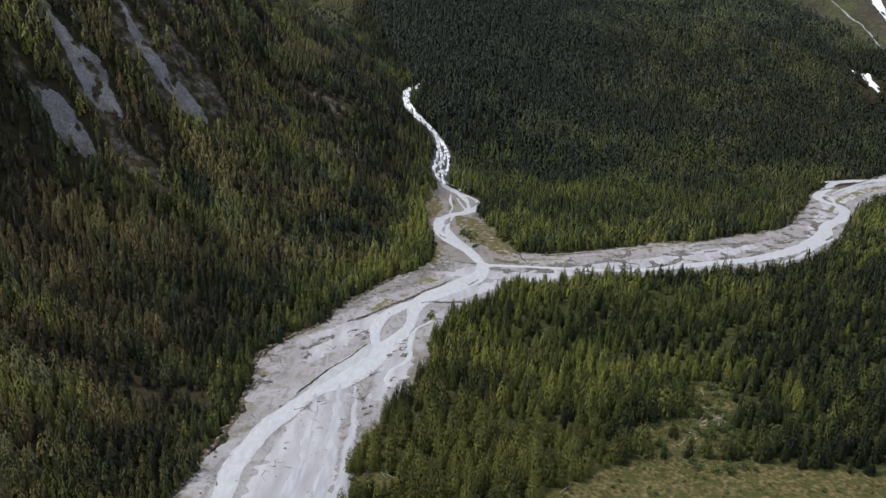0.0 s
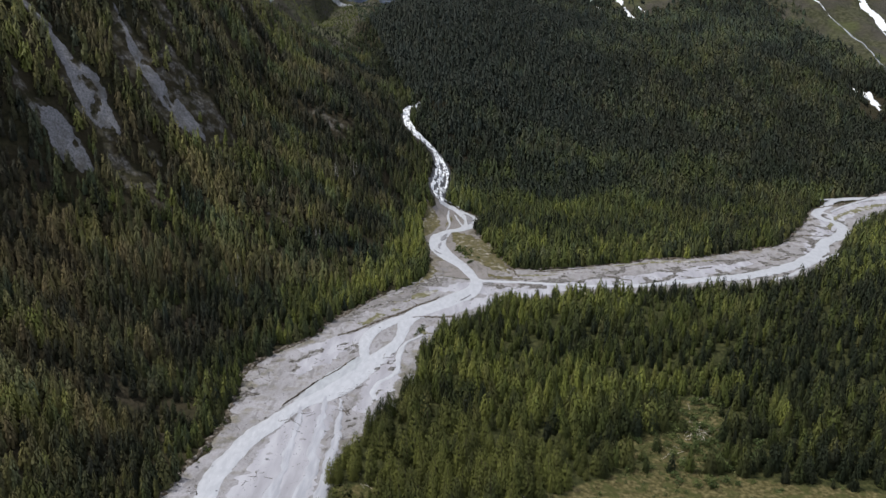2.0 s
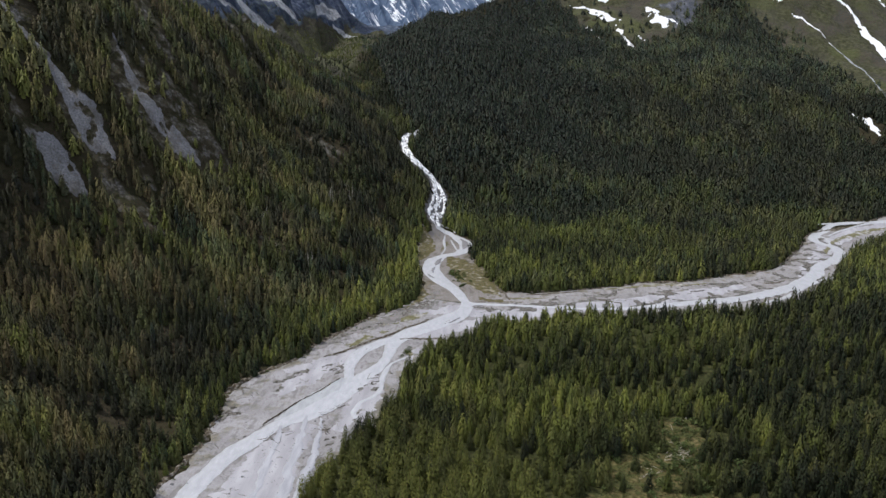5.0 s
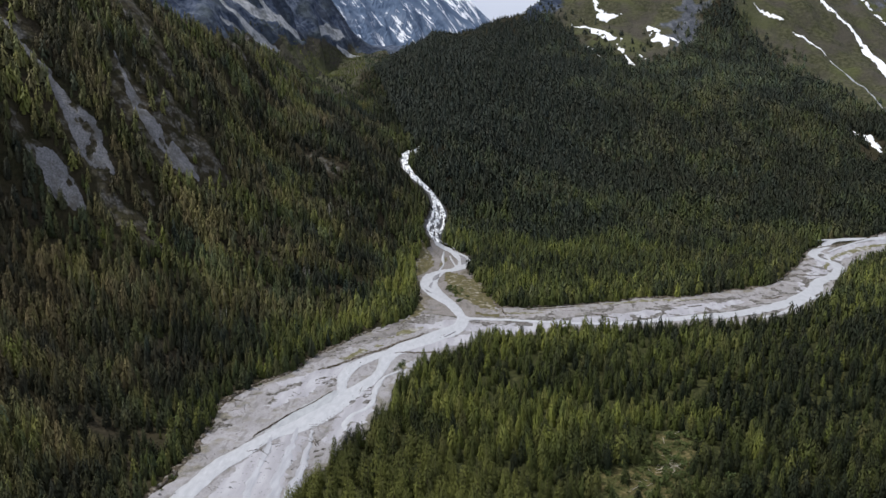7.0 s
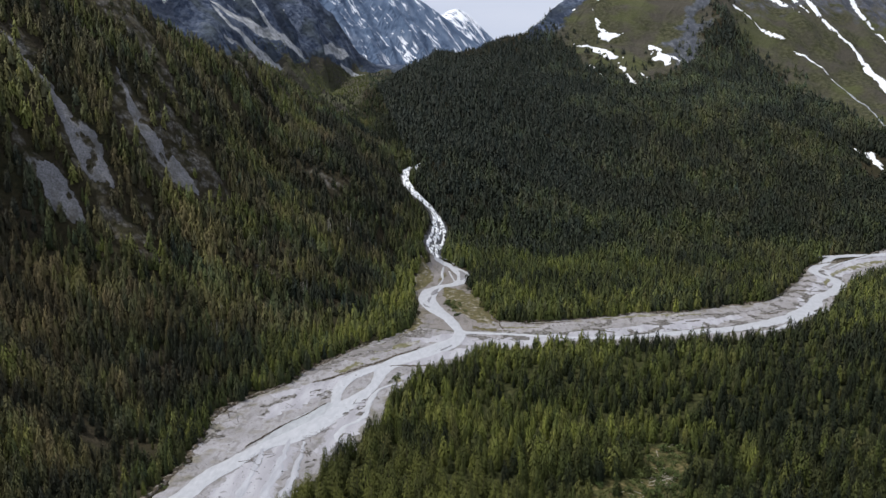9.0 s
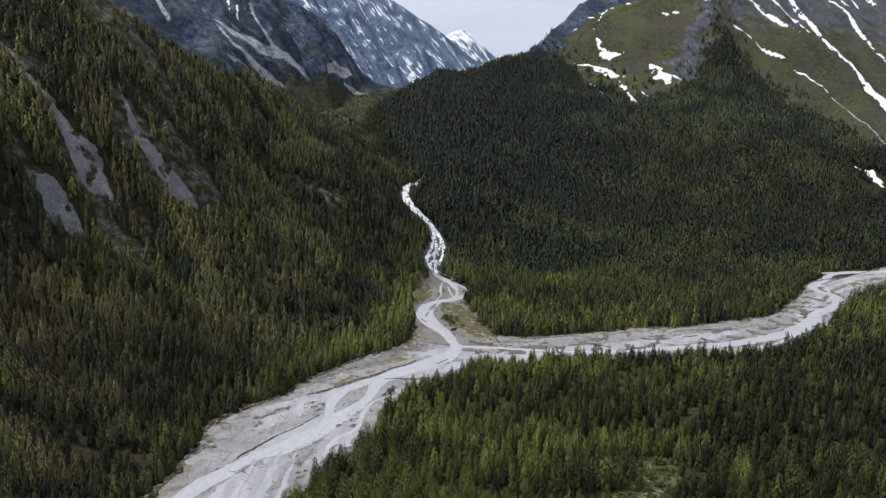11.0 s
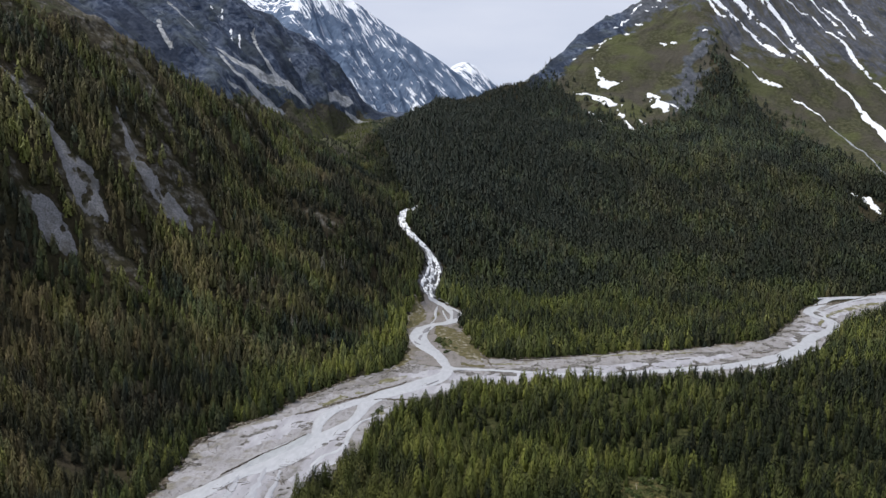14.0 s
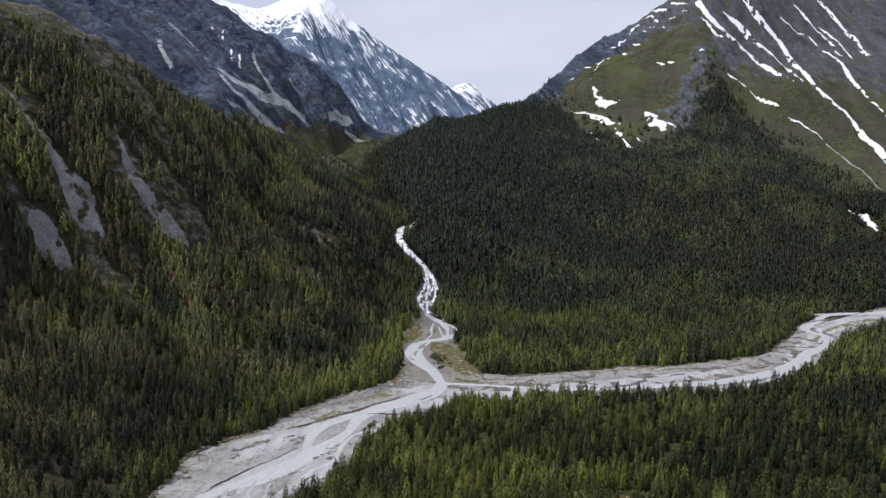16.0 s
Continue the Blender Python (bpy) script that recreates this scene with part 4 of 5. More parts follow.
TURF, MUD, MEADOW = turf_paint(), mud_paint(), meadow_paint()
TURFS = [
    [(16, 880, 3), (26, 860, 13), (37, 835, 21), (46, 808, 23), (56, 782, 19), (66, 755, 9), (74, 738, 3)],
    [(-16, 955, 4), (-14, 935, 10), (-11, 912, 12), (-13, 888, 9), (-17, 860, 4)],
    [(14, 940, 2), (12, 925, 5), (8, 908, 4), (6, 898, 1.5)],
    [(52, 735, 2), (62, 728, 6), (80, 723, 5), (97, 720, 2)],
    [(-20, 700, 1.5), (-12, 720, 4), (-6, 745, 5), (-12, 775, 4), (-15, 802, 2)],
]
TURFS += [
    [(-78, 578, 1.5), (-66, 595, 4.5), (-54, 613, 6), (-43.5, 628, 6), (-32.5, 636, 3)],
    [(-48, 637, 3), (-30, 658, 5.5), (-12.4, 674, 6), (1, 687, 2)],
    [(-12, 596, 2), (-6, 588, 5), (-2, 578, 4), (-2, 568, 1.5)],
    [(76, 734, 1.5), (92, 733, 4), (112, 733, 4), (124, 735, 1.5)],
    [(180, 762, 2), (215, 772, 4), (250, 780, 5), (285, 782, 3), (310, 790, 2)],
    [(470, 885, 2), (500, 935, 5), (540, 968, 7), (590, 990, 6), (640, 1010, 3)],
]
for k, rows in enumerate(TURFS):
    tagged(new("turf_bank", patch("turf_bank", rows, MEADOW if k < 5 else TURF, 0.9, 3.4 if 4 < k < 7 else 4.5, 10, 460 + 6 * k, 1.32 if 4 < k < 7 else 1.05 + 0.01 * k, 0.30 if 4 < k < 7 else 0.0)), "thin yellow-green turf on a gravel bank", "grass", "turf banks", "structure")
BARS = [
    [(-79, 551, 1.4), (-73, 559, 3.6), (-65, 559, 4), (-58.7, 555, 2)],
    [(-64.5, 541, 1.4), (-61, 548, 3), (-57.6, 553, 1.6)],
    [(-95, 462.3, 0.5), (-99.8, 453.8, 1), (-103.6, 446, 1.1), (-108, 440, 0.8), (-112, 434, 0.5), (-114, 424, 0.5), (-116.3, 416, 0.6), (-119.5, 409, 0.6)],
    [(-69.4, 520, 0.4), (-75, 501, 0.5), (-82, 486, 0.5), (-89.6, 470, 0.5)],
    [(-39.5, 531, 1), (-35, 538, 2.9), (-30.8, 543, 2.5)],
    [(-62.4, 473, 0.9), (-59.2, 467, 2.2), (-55.3, 456, 2.2), (-51, 447, 1.2)],
    [(13, 660.2, 0.9), (23.7, 662.3, 1.9), (30.6, 666.5, 1.2)],
    [(43.6, 706, 1.1), (52, 705, 3), (63, 704.6, 1.8)],
    [(-79, 548, 1.2), (-70, 550.4, 3), (-64, 554, 5), (-58.6, 561, 4)],
    [(-45, 514, 1), (-37, 519.6, 3.5), (-28, 530, 4.5)],
    [(52, 690, 0.5), (70, 694, 0.9), (92, 696, 0.8), (112, 700, 0.5)],
]
BARS += [
    [(-126, 380, 0.4), (-127, 366, 0.8), (-123.5, 356, 0.8), (-122, 345, 0.4)],
    [(-138, 470, 0.5), (-133, 460, 1.8), (-131, 448, 0.8)],
    [(120, 738, 0.6), (150, 742, 1.5), (190, 744, 1.3), (225, 750, 0.6)],
    [(150, 722, 0.4), (185, 727, 0.9), (215, 732, 0.5)],
    [(300, 770, 0.8), (330, 785, 2), (360, 800, 1.6), (390, 818, 0.8)],
    [(418, 838, 0.6), (436, 858, 1.4), (452, 868, 1.2), (466, 878, 0.6)],
    [(382, 782, 0.5), (388, 786, 1.4), (395, 789, 0.6)],
    [(-104, 360, 0.6), (-96, 374, 1.6), (-88, 382, 0.6)],
]
for k, rows in enumerate(BARS):
    tagged(new("flotsam_line", patch("flotsam_line", rows, MUD, 0.6, 2.4, 3.4, 520 + 6 * k, 1.1 + 0.01 * k, 0.26)), "dark line of silt and flotsam on the gravel", "flotsam", "flotsam lines", "structure")

for k, (rows, gap) in enumerate((
    ([(60, 706, 12), (130, 716, 24), (200, 735, 30), (280, 748, 34), (350, 768, 32), (400, 800, 28), (450, 870, 24), (500, 940, 20)], 0.44),
    ([(-126, 440, 5), (-122, 480, 12), (-112, 520, 16), (-96, 545, 10)], 0.66),
    ([(-76, 612, 6), (-58, 634, 9), (-36, 664, 10), (-12, 700, 10), (2, 730, 8)], 0.44),
    ([(-50, 400, 3), (-48, 440, 5), (-38, 480, 6), (-28, 520, 6), (-20, 550, 5)], 0.60),
)):
    tagged(new("dirty_gravel", patch("dirty_gravel", rows, MUD, 1.1, 5.0, 13, 640 + 9 * k, 1.12, gap)), "brown-grey gravel mottled with silt and twigs", "gravel", "dirty gravel", "structure")

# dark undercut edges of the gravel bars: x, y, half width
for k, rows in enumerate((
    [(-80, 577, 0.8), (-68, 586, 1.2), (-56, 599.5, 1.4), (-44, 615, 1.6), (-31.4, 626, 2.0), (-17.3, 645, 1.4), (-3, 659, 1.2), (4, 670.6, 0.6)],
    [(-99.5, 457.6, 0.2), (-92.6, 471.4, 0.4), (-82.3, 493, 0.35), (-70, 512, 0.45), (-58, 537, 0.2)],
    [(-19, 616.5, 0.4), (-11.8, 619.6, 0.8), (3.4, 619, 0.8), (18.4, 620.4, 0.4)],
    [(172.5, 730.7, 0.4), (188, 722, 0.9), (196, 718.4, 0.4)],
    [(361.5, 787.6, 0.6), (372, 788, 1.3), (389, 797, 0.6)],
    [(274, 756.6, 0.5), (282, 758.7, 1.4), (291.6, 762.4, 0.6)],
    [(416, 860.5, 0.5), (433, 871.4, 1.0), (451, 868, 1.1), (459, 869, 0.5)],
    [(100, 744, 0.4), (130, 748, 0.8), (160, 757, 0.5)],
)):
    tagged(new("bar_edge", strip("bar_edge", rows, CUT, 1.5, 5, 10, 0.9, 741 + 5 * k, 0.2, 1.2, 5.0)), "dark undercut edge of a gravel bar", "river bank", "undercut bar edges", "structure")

# a higher, browner gravel terrace along the foot of the wood
tagged(new("gravel_terrace", patch("gravel_terrace", [(-98, 588, 3), (-80, 610, 8), (-62, 636, 11), (-42, 664, 13), (-18, 694, 14), (2, 724, 11), (8, 752, 5)], TERRACE, 1.0, 5.0, 14, 690, 0.98, 0.12)), "brown-grey gravel terrace along the foot of the wood", "gravel", kind="structure")

# gravel bars that stand out of the water
for k, rows in enumerate((
    [(1, 816, 1.2), (0, 828, 2.8), (2, 838, 1.4)],
    [(2, 844, 1.4), (4, 852, 3.6), (6, 862, 3.4), (9, 872, 1.2)],
    [(34, 906, 1.2), (37, 920, 4.6), (36, 936, 4.4), (31, 950, 1.4)],
    [(-6, 816, 0.8), (-2, 806, 2), (5, 796, 0.8)],
    [(18, 655, 0.5), (27, 664, 1.2), (34, 676, 0.5)],
)):
    tagged(new("gravel_bar", patch("gravel_bar", rows, BAR_GRAVEL, 0.6, 0.9, 6, 670 + 9 * k, 1.75)), "small grey gravel bar standing out of the stream", "gravel bar", "gravel bars", "structure")


# ---- conifers ----
def conifer(rng, sprays, wide, size, foot=0.08, full=0.0, soft=0.0):
    """Crown of a conifer one metre tall, of many upswept sprays of needles in ragged tiers. Vertices, triangles and normals."""
    verts, faces, normals = [], [], []
    tiers, phase = rng.uniform(4.5, 7.5), rng.uniform(0, 6.3)
    lop, lean = rng.uniform(0, 6.3), rng.uniform(0.0, 0.22)
    for k in range(sprays):
        f = (k + rng.uniform(0, 1)) / sprays
        f = 1 - (1 - f) ** 0.62
        h = foot + (0.95 - foot) * f
        a = k * 2.39996 + rng.uniform(-0.5, 0.5)
        r = wide * (1 - f) ** 0.75 * (0.6 + 0.4 * min(1, f * 7))
        r = r * (1 - full) + full * 1.1 * wide * math.sqrt(max(0.01, 1 - (2 * f - 0.80) ** 2 / 1.45))
        tier = 0.5 + 0.5 * math.sin(f * tiers * 6.283 + phase + 0.8 * math.sin(a + phase))
        r = (r + 0.008) * rng.uniform(0.55, 1.0) * (0.78 + 0.42 * tier) * (1 + lean * math.cos(a - lop))
        out, side = np.array((math.cos(a), math.sin(a), 0)), np.array((-math.sin(a), math.cos(a), 0))
        s = size * rng.uniform(0.7, 1.35) * (1.15 - 0.7 * f)
        c = out * r + (0, 0, h - 0.03 * tier * (1 - f))
        tip = c - out * s * rng.uniform(-0.1, 0.4) + side * s * rng.uniform(-0.25, 0.25) + (0, 0, s * rng.uniform(0.55, 1.0))
        low = s * rng.uniform(0.45, 0.95)
        n = len(verts)
        verts += [tip, c + side * s * 0.30 + out * s * rng.uniform(0.1, 0.6) - (0, 0, low), c - side * s * 0.30 + out * s * rng.uniform(0.1, 0.6) - (0, 0, low)]
        faces.append((n, n + 2, n + 1))
        face = np.cross(verts[n + 2] - tip, verts[n + 1] - tip)
        face /= np.linalg.norm(face)
        # needles bunch round the whole crown: their normals follow its form more than the single spray
        for rise in (0.55, 0.0, 0.0):
            bulk = out * (0.95 - 0.35 * f) + (0, 0, -0.12 + 0.85 * f + rise * 0.5 + 0.25 * (tier - 0.5)) + rng.normal(0, 0.16, 3)
            bulk = (1 - soft) * bulk / np.linalg.norm(bulk) + soft * np.array((0.0, 0.0, 1.0))
            m = (0.72 + 0.2 * soft) * bulk / np.linalg.norm(bulk) + (0.28 - 0.2 * soft) * face
            normals.append(m / np.linalg.norm(m))
    return np.array(verts), np.array(faces), np.array(normals)


def trunk(rng, sides, top, radius):
    """Tapered trunk one metre tall with a slight sweep."""
    verts, faces = [], []
    bend = rng.uniform(-0.012, 0.012, 2)
    for k, h in enumerate((-0.06, 0.12, 0.45, top)):
        for s in range(sides):
            a = s * 2 * math.pi / sides
            r = radius * (1.25 if k == 0 else 1 - 0.86 * h / top)
            verts.append((r * math.cos(a) + bend[0] * h * h * 4, r * math.sin(a) + bend[1] * h * h * 4, h))
    for k in range(3):
        for s in range(sides):
            faces.append((k * sides + s, k * sides + (s + 1) % sides, (k + 1) * sides + (s + 1) % sides, (k + 1) * sides + s))
    return np.array(verts), np.array(faces)


def inside(poly, x, y):
    """Which places lie in a closed outline."""
    hit = np.zeros(len(x), bool)
    for (x0, y0), (x1, y1) in zip(poly, np.roll(poly, -1, 0)):
        if y0 != y1:
            hit ^= ((y0 > y) != (y1 > y)) & (x < (x1 - x0) * (y - y0) / (y1 - y0) + x0)
    return hit


def clear_of(rows, x, y, margin):
    """Which places are further from a strip than its half width and a margin."""
    line = [(r[0], r[1]) for r in rows]
    d, s = along(line, x, y)
    width = crest_height(line, [r[2] for r in rows], s)
    return np.abs(d) > width + margin


rng = np.random.RandomState(7)
STEP = 5.3
tx, ty = np.meshgrid(np.arange(-620, 900, STEP), np.arange(250, 1860, STEP))
tx = (tx + rng.uniform(-0.48, 0.48, tx.shape) * STEP).ravel()
ty = (ty + rng.uniform(-0.48, 0.48, ty.shape) * STEP).ravel()
keep = (tx < 0.60 * ty + 70) & (tx > np.minimum(-0.60 * ty - 25, 75 - 0.70 * ty))
tx, ty = tx[keep], ty[keep]
above = bare(tx, ty)
chance = np.maximum(ease((4 - above) / 16), 0.16 * ease((50 - above) / 45) * (tx > -80))
open_glade = glade(tx, ty)
chance = chance * (1 - ease((open_glade - 0.25) / 0.3) * np.where(ty > 404, 0.86, 1.0))
riverside = ease((-along(FOOT, tx / U, ty / U)[0] - 4) / 10) * ease((760 - ty) / 80)
chance = chance * (1 - 0.34 * riverside)
slope_d, _ = along(FOOT, tx / U, ty / U)
chance = chance * (1 - 0.90 * stony(tx, ty)) * (1 - 0.35 * ease(slope_d / 20) * (ty < 1150) * ease((rough(0.34 * tx + 0.1 * ty, ty - 0.25 * tx, 38, 91, 3) - 0.1) / 0.25))
chance = chance * (1 - 0.35 * ease((waves(tx, ty, 34, 72) - 0.25) / 0.3)) * (1 - 0.08 * (slope_d < 0) * (ty < 700))
chance = chance * (1 - 0.96 * apron(tx, ty) * ease((height(tx, ty) - 300) / 10) * (tx < -150))
head = ease((ty - 1150) / 60) * ease((-150 - tx) / 40) * ease((310 - height(tx, ty)) / 10) * (1 - apron(tx, ty)) * (ty < 1700)
chance = np.maximum(chance, 0.75 * head)
thicket = ~clear_of([(-322, 1255, 3), (-304, 1300, 7), (-282, 1352, 9), (-270, 1400, 5)], tx, ty, 0)
chance = np.maximum(chance, 0.8 * thicket)
keep = rng.uniform(size=len(tx)) < chance * 0.97
for c in beds:
    keep &= ~inside(np.vstack([c[:, :2], c[::-1, 2:]]), tx + rng.uniform(-2, 3, len(tx)), ty + rng.uniform(-2, 2, len(tx)))
for rows in SCREES:
    keep &= clear_of(rows, tx, ty, 0.5) & (rng.uniform(size=len(tx)) > 0.35 * ~clear_of(rows, tx, ty, 4))
keep &= clear_of(FALLS, tx, ty, 2.0) & clear_of(FALLS, tx, ty + 9, 1.0)
for _, rows in STREAMS[:3]:
    keep &= clear_of(rows, tx, ty, 6)
for rows in SNOWS[12:]:
    keep &= clear_of(rows, tx, ty, 3.5)
keep &= ~((np.abs(tx - 712) < 30) & (ty > 1222) & (ty < 1300) & (rng.uniform(size=len(tx)) < 0.85))
tx, ty = tx[keep], ty[keep]
tz = height(tx, ty) - 0.1
slope_d, _ = along(FOOT, tx / U, ty / U)
riverside = ease((-slope_d - 4) / 10) * ease((760 - ty) / 80)
flat = ease((16 + 0.12 * (ty - 560) - tz) / 30)
on_left = ease((slope_d - 2) / 20) * (ty < 1350)
dark_zone = np.exp(-(((tx - 40) / 200) ** 2 + ((ty - 1380) / 230) ** 2))
tall = 17.0 + 2.0 * on_left + 2.2 * ease((ty - 700) / 60) * (slope_d < 0) + 2.2 * waves(tx, ty, 130, 73) - 2.5 * ease((tz - 200) / 150)
tall = tall * (1 + 0.16 * riverside * ease((520 - ty) / 80)) * (1 - 0.35 * ease((glade(tx, ty) - 0.25) / 0.3)) * (1 - 0.66 * ease((ty - 1150) / 150) * ease((-110 - tx) / 60))
crest_c, _ = along(CREST, tx / U, ty / U)
tall = tall * (1 - 0.4 * np.exp(-((crest_c / 9) ** 2)) * (ty > 800) * (ty < 1150))
tall = tall * (1 - 0.5 * np.exp(-(((ty / U - np.interp(tx / U, BROW_X, BROW_Y)) / 16) ** 2)) * ease((tx + 20) / 20) * (tx < 200))
tall = tall * (0.45 + 0.8 * rng.beta(2.2, 1.6, len(tx))) * (1 - 0.25 * ease((bare(tx, ty) + 30) / 35))
fresh = sum(np.exp(-(((tx - a) / c) ** 2 + ((ty - b) / d) ** 2)) for a, b, c, d in ((-256, 728, 16, 14), (-238, 726, 16, 18), (-220, 718, 14, 16), (-60, 700, 26, 40), (-24, 800, 20, 60)))
# the drier lower part of the far slope
lower_right = ease((tx - 160) / 200) * ease((1460 - ty) / 160) * (slope_d < 0) * (ty > 800)
# cloud shade is put into the tint by place; on_left lifts the dim slope
tint = 0.38 + 0.17 * waves(tx, ty, 150, 74) + (0.20 + 0.20 * on_left) * rough(tx, ty, 45, 75, 3) + 0.35 * fresh + 0.24 * ease(slope_d / 3) * ease((15 - slope_d) / 8) * ease((ty - 540) / 60) * (ty < 930) + rng.normal(0, 0.19, len(tx)) * (1 - 0.7 * ease((ty - 800) / 300)) * (1 - 0.3 * on_left) + (0.26 + 0.1 * on_left) * rough(tx, ty, 17, 80, 2) - 0.24 * on_left * ease((640 - ty) / 80) * ease((ty - 430) / 60) + 0.10 * on_left * ease((430 - ty) / 60) + 0.13 * flat + 0.30 * on_left * (0.45 + 0.55 * ease((slope_d - 15) / 40)) + 0.12 * riverside * (1 - 1.3 * ease((tx - 130) / 260)) - 0.45 * np.maximum(dark_zone, np.exp(-(((tx - 30) / 150) ** 2 + ((ty - 1530) / 190) ** 2))) - 0.06 * ease((tx - 40) / 80) * (ty < 500) - 0.26 * np.exp(-(((tx + 125) / 70) ** 2 + ((ty - 870) / 150) ** 2)) - 0.15 * ease((ty - 950) / 220) * (slope_d < 0) - 0.33 * ease((tx - 70) / 180) * (ty < 720) * (slope_d < 0) - 0.06 * ease((tx - 60) / 200) * (ty >= 720) * (ty < 1200)
tint = tint - 0.22 * np.exp(-(((tx + 190) / 75) ** 2 + ((ty - 1190) / 170) ** 2)) + 0.12 * ease((tx - 220) / 180) * ease((ty - 1120) / 120) * (slope_d < 0)
tint = tint - 0.26 * np.exp(-(((tx + 140) / 60) ** 2 + ((ty - 1000) / 90) ** 2)) + 0.25 * ease((ty - 1250) / 120) * ease((-120 - tx) / 60) - 0.12 * np.exp(-(((tx + 275) / 60) ** 2 + ((ty - 550) / 70) ** 2))
tint = tint + 0.12 * np.exp(-(((tx - 320) / 130) ** 2 + ((ty - 1440) / 90) ** 2)) + 0.09 * rough(tx, ty, 120, 83, 3) * ease((ty - 900) / 200)
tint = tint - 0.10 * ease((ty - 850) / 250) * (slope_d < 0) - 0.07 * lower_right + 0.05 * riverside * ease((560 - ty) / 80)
# bands of darker, browner and cooler trees down the fall line of the steep slope
band = rough(0.34 * tx + 0.1 * ty, ty - 0.25 * tx, 38, 91, 3)
tint = tint - on_left * (0.01 + 0.30 * ease((band + 0.05) / 0.35) + 0.05 * ease((slope_d - 60) / 40)) + 0.20 * on_left * ease((-band - 0.15) / 0.3)
tint = tint - 0.26 * np.exp(-(((tx + 160) / 62) ** 2 + ((ty - 815) / 40) ** 2)) * on_left - 0.14 * np.exp(-(((tx - 110) / 120) ** 2 + ((ty - 1010) / 110) ** 2)) * (slope_d < 0) + 0.18 * np.exp(-(((tx + 315) / 45) ** 2 + ((ty - 612) / 36) ** 2))
tint = np.clip(tint, 0.02, 1.0)
dry = np.clip(0.04 + 0.16 * on_left * ease((640 - ty) / 80) + 0.42 * on_left * ease(0.5 + waves(tx, ty, 90, 76)) + 0.14 * (1 - flat) + 0.12 * riverside * ease((tx - 130) / 260) + rng.normal(0, 0.15, len(tx)), 0, 1)
dry = np.clip(dry - 0.4 * ease((ty - 1120) / 80) * ease((-110 - tx) / 60) + 0.22 * on_left * ease(rough(0.34 * tx + 0.1 * ty, ty - 0.25 * tx, 52, 92, 3) / 0.3) + 0.22 * lower_right * ease(0.5 + waves(tx, ty, 120, 84)), 0, 1)
# cool grows with distance on the far slope: haze carried in the needle colour
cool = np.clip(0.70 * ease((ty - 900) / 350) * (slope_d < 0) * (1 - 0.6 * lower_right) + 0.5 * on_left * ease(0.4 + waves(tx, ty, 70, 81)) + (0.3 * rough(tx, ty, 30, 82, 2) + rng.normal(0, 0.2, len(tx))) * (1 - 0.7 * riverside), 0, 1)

# slender young conifers along the edge of the river wood
young_at = [beds[0][k, 2:] for k in range(78, len(beds[0]) - 8, 2)] + [beds[2][k, 2:] for k in range(6, 110, 2)]
young_at = np.array([q for q in young_at for _ in range(4)])
bank_x = young_at[:, 0] + rng.uniform(-1, 7, len(young_at))
bank_y = young_at[:, 1] + rng.uniform(-9, 1.5, len(young_at))
count, extra = len(tx), len(bank_x)
tx, ty = np.r_[tx, bank_x], np.r_[ty, bank_y]
tz = np.r_[tz, height(bank_x, bank_y) - 0.1]
tall = np.r_[tall, 6 + 8.5 * rng.beta(1.6, 1.8, extra)]
tint = np.r_[tint, rng.normal(0.5, 0.12, extra)]
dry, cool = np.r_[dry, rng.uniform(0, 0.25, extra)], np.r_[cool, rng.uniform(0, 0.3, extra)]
slope_d = np.r_[slope_d, np.full(extra, -20.0)]
young = np.arange(len(tx)) >= count

# the trees nearest to the flight line are things of their own
near = np.argsort(np.hypot((tx - 20) * 0.8, ty - 330) + 400 * (np.abs(tx - 40) > 200) + 900 * young)[:300]
single = np.zeros(len(tx), bool)
single[near] = True


def wood(name, label, which, sprays, wide, size, seed, round_off=0.28, soft=0.0):
    """Many conifers joined into one mesh."""
    r = np.random.RandomState(seed)
    kinds = [conifer(r, sprays, wide * r.uniform(0.72, 1.3), size, r.uniform(0.03, 0.12), round_off * (0.15, 0.4, 1.0)[k % 3], soft) for k in range(12)]
    pick = r.randint(0, len(kinds), len(which))
    spin, fat = r.uniform(0, 2 * np.pi, len(which)), r.uniform(0.75, 1.3, len(which))
    verts, faces, normals, tints, drys, cools, base = [], [], [], [], [], [], 0
    for k, (v, f, m) in enumerate(kinds):
        ids = which[pick == k]
        if not len(ids):
            continue
        c, s, g = np.cos(spin[pick == k])[:, None], np.sin(spin[pick == k])[:, None], tall[ids][:, None]
        w = g * fat[pick == k][:, None]
        xs = (v[None, :, 0] * c - v[None, :, 1] * s) * w + tx[ids][:, None]
        ys = (v[None, :, 0] * s + v[None, :, 1] * c) * w + ty[ids][:, None]
        zs = v[None, :, 2] * g + tz[ids][:, None]
        verts.append(np.stack([xs, ys, zs], -1).reshape(-1, 3))
        faces.append((f[None] + np.arange(len(ids))[:, None, None] * len(v)).reshape(-1, 3) + base)
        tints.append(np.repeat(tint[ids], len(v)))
        drys.append(np.repeat(dry[ids], len(v)))
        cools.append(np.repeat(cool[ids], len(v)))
        normals.append(np.stack([m[None, :, 0] * c - m[None, :, 1] * s, m[None, :, 0] * s + m[None, :, 1] * c, m[None, :, 2] + 0 * c], -1).reshape(-1, 3))
        base += len(ids) * len(v)
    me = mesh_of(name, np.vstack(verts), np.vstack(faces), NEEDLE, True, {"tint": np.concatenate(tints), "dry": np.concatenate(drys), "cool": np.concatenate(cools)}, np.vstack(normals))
    return tagged(new(name, me), label, "forest", kind="stuff")


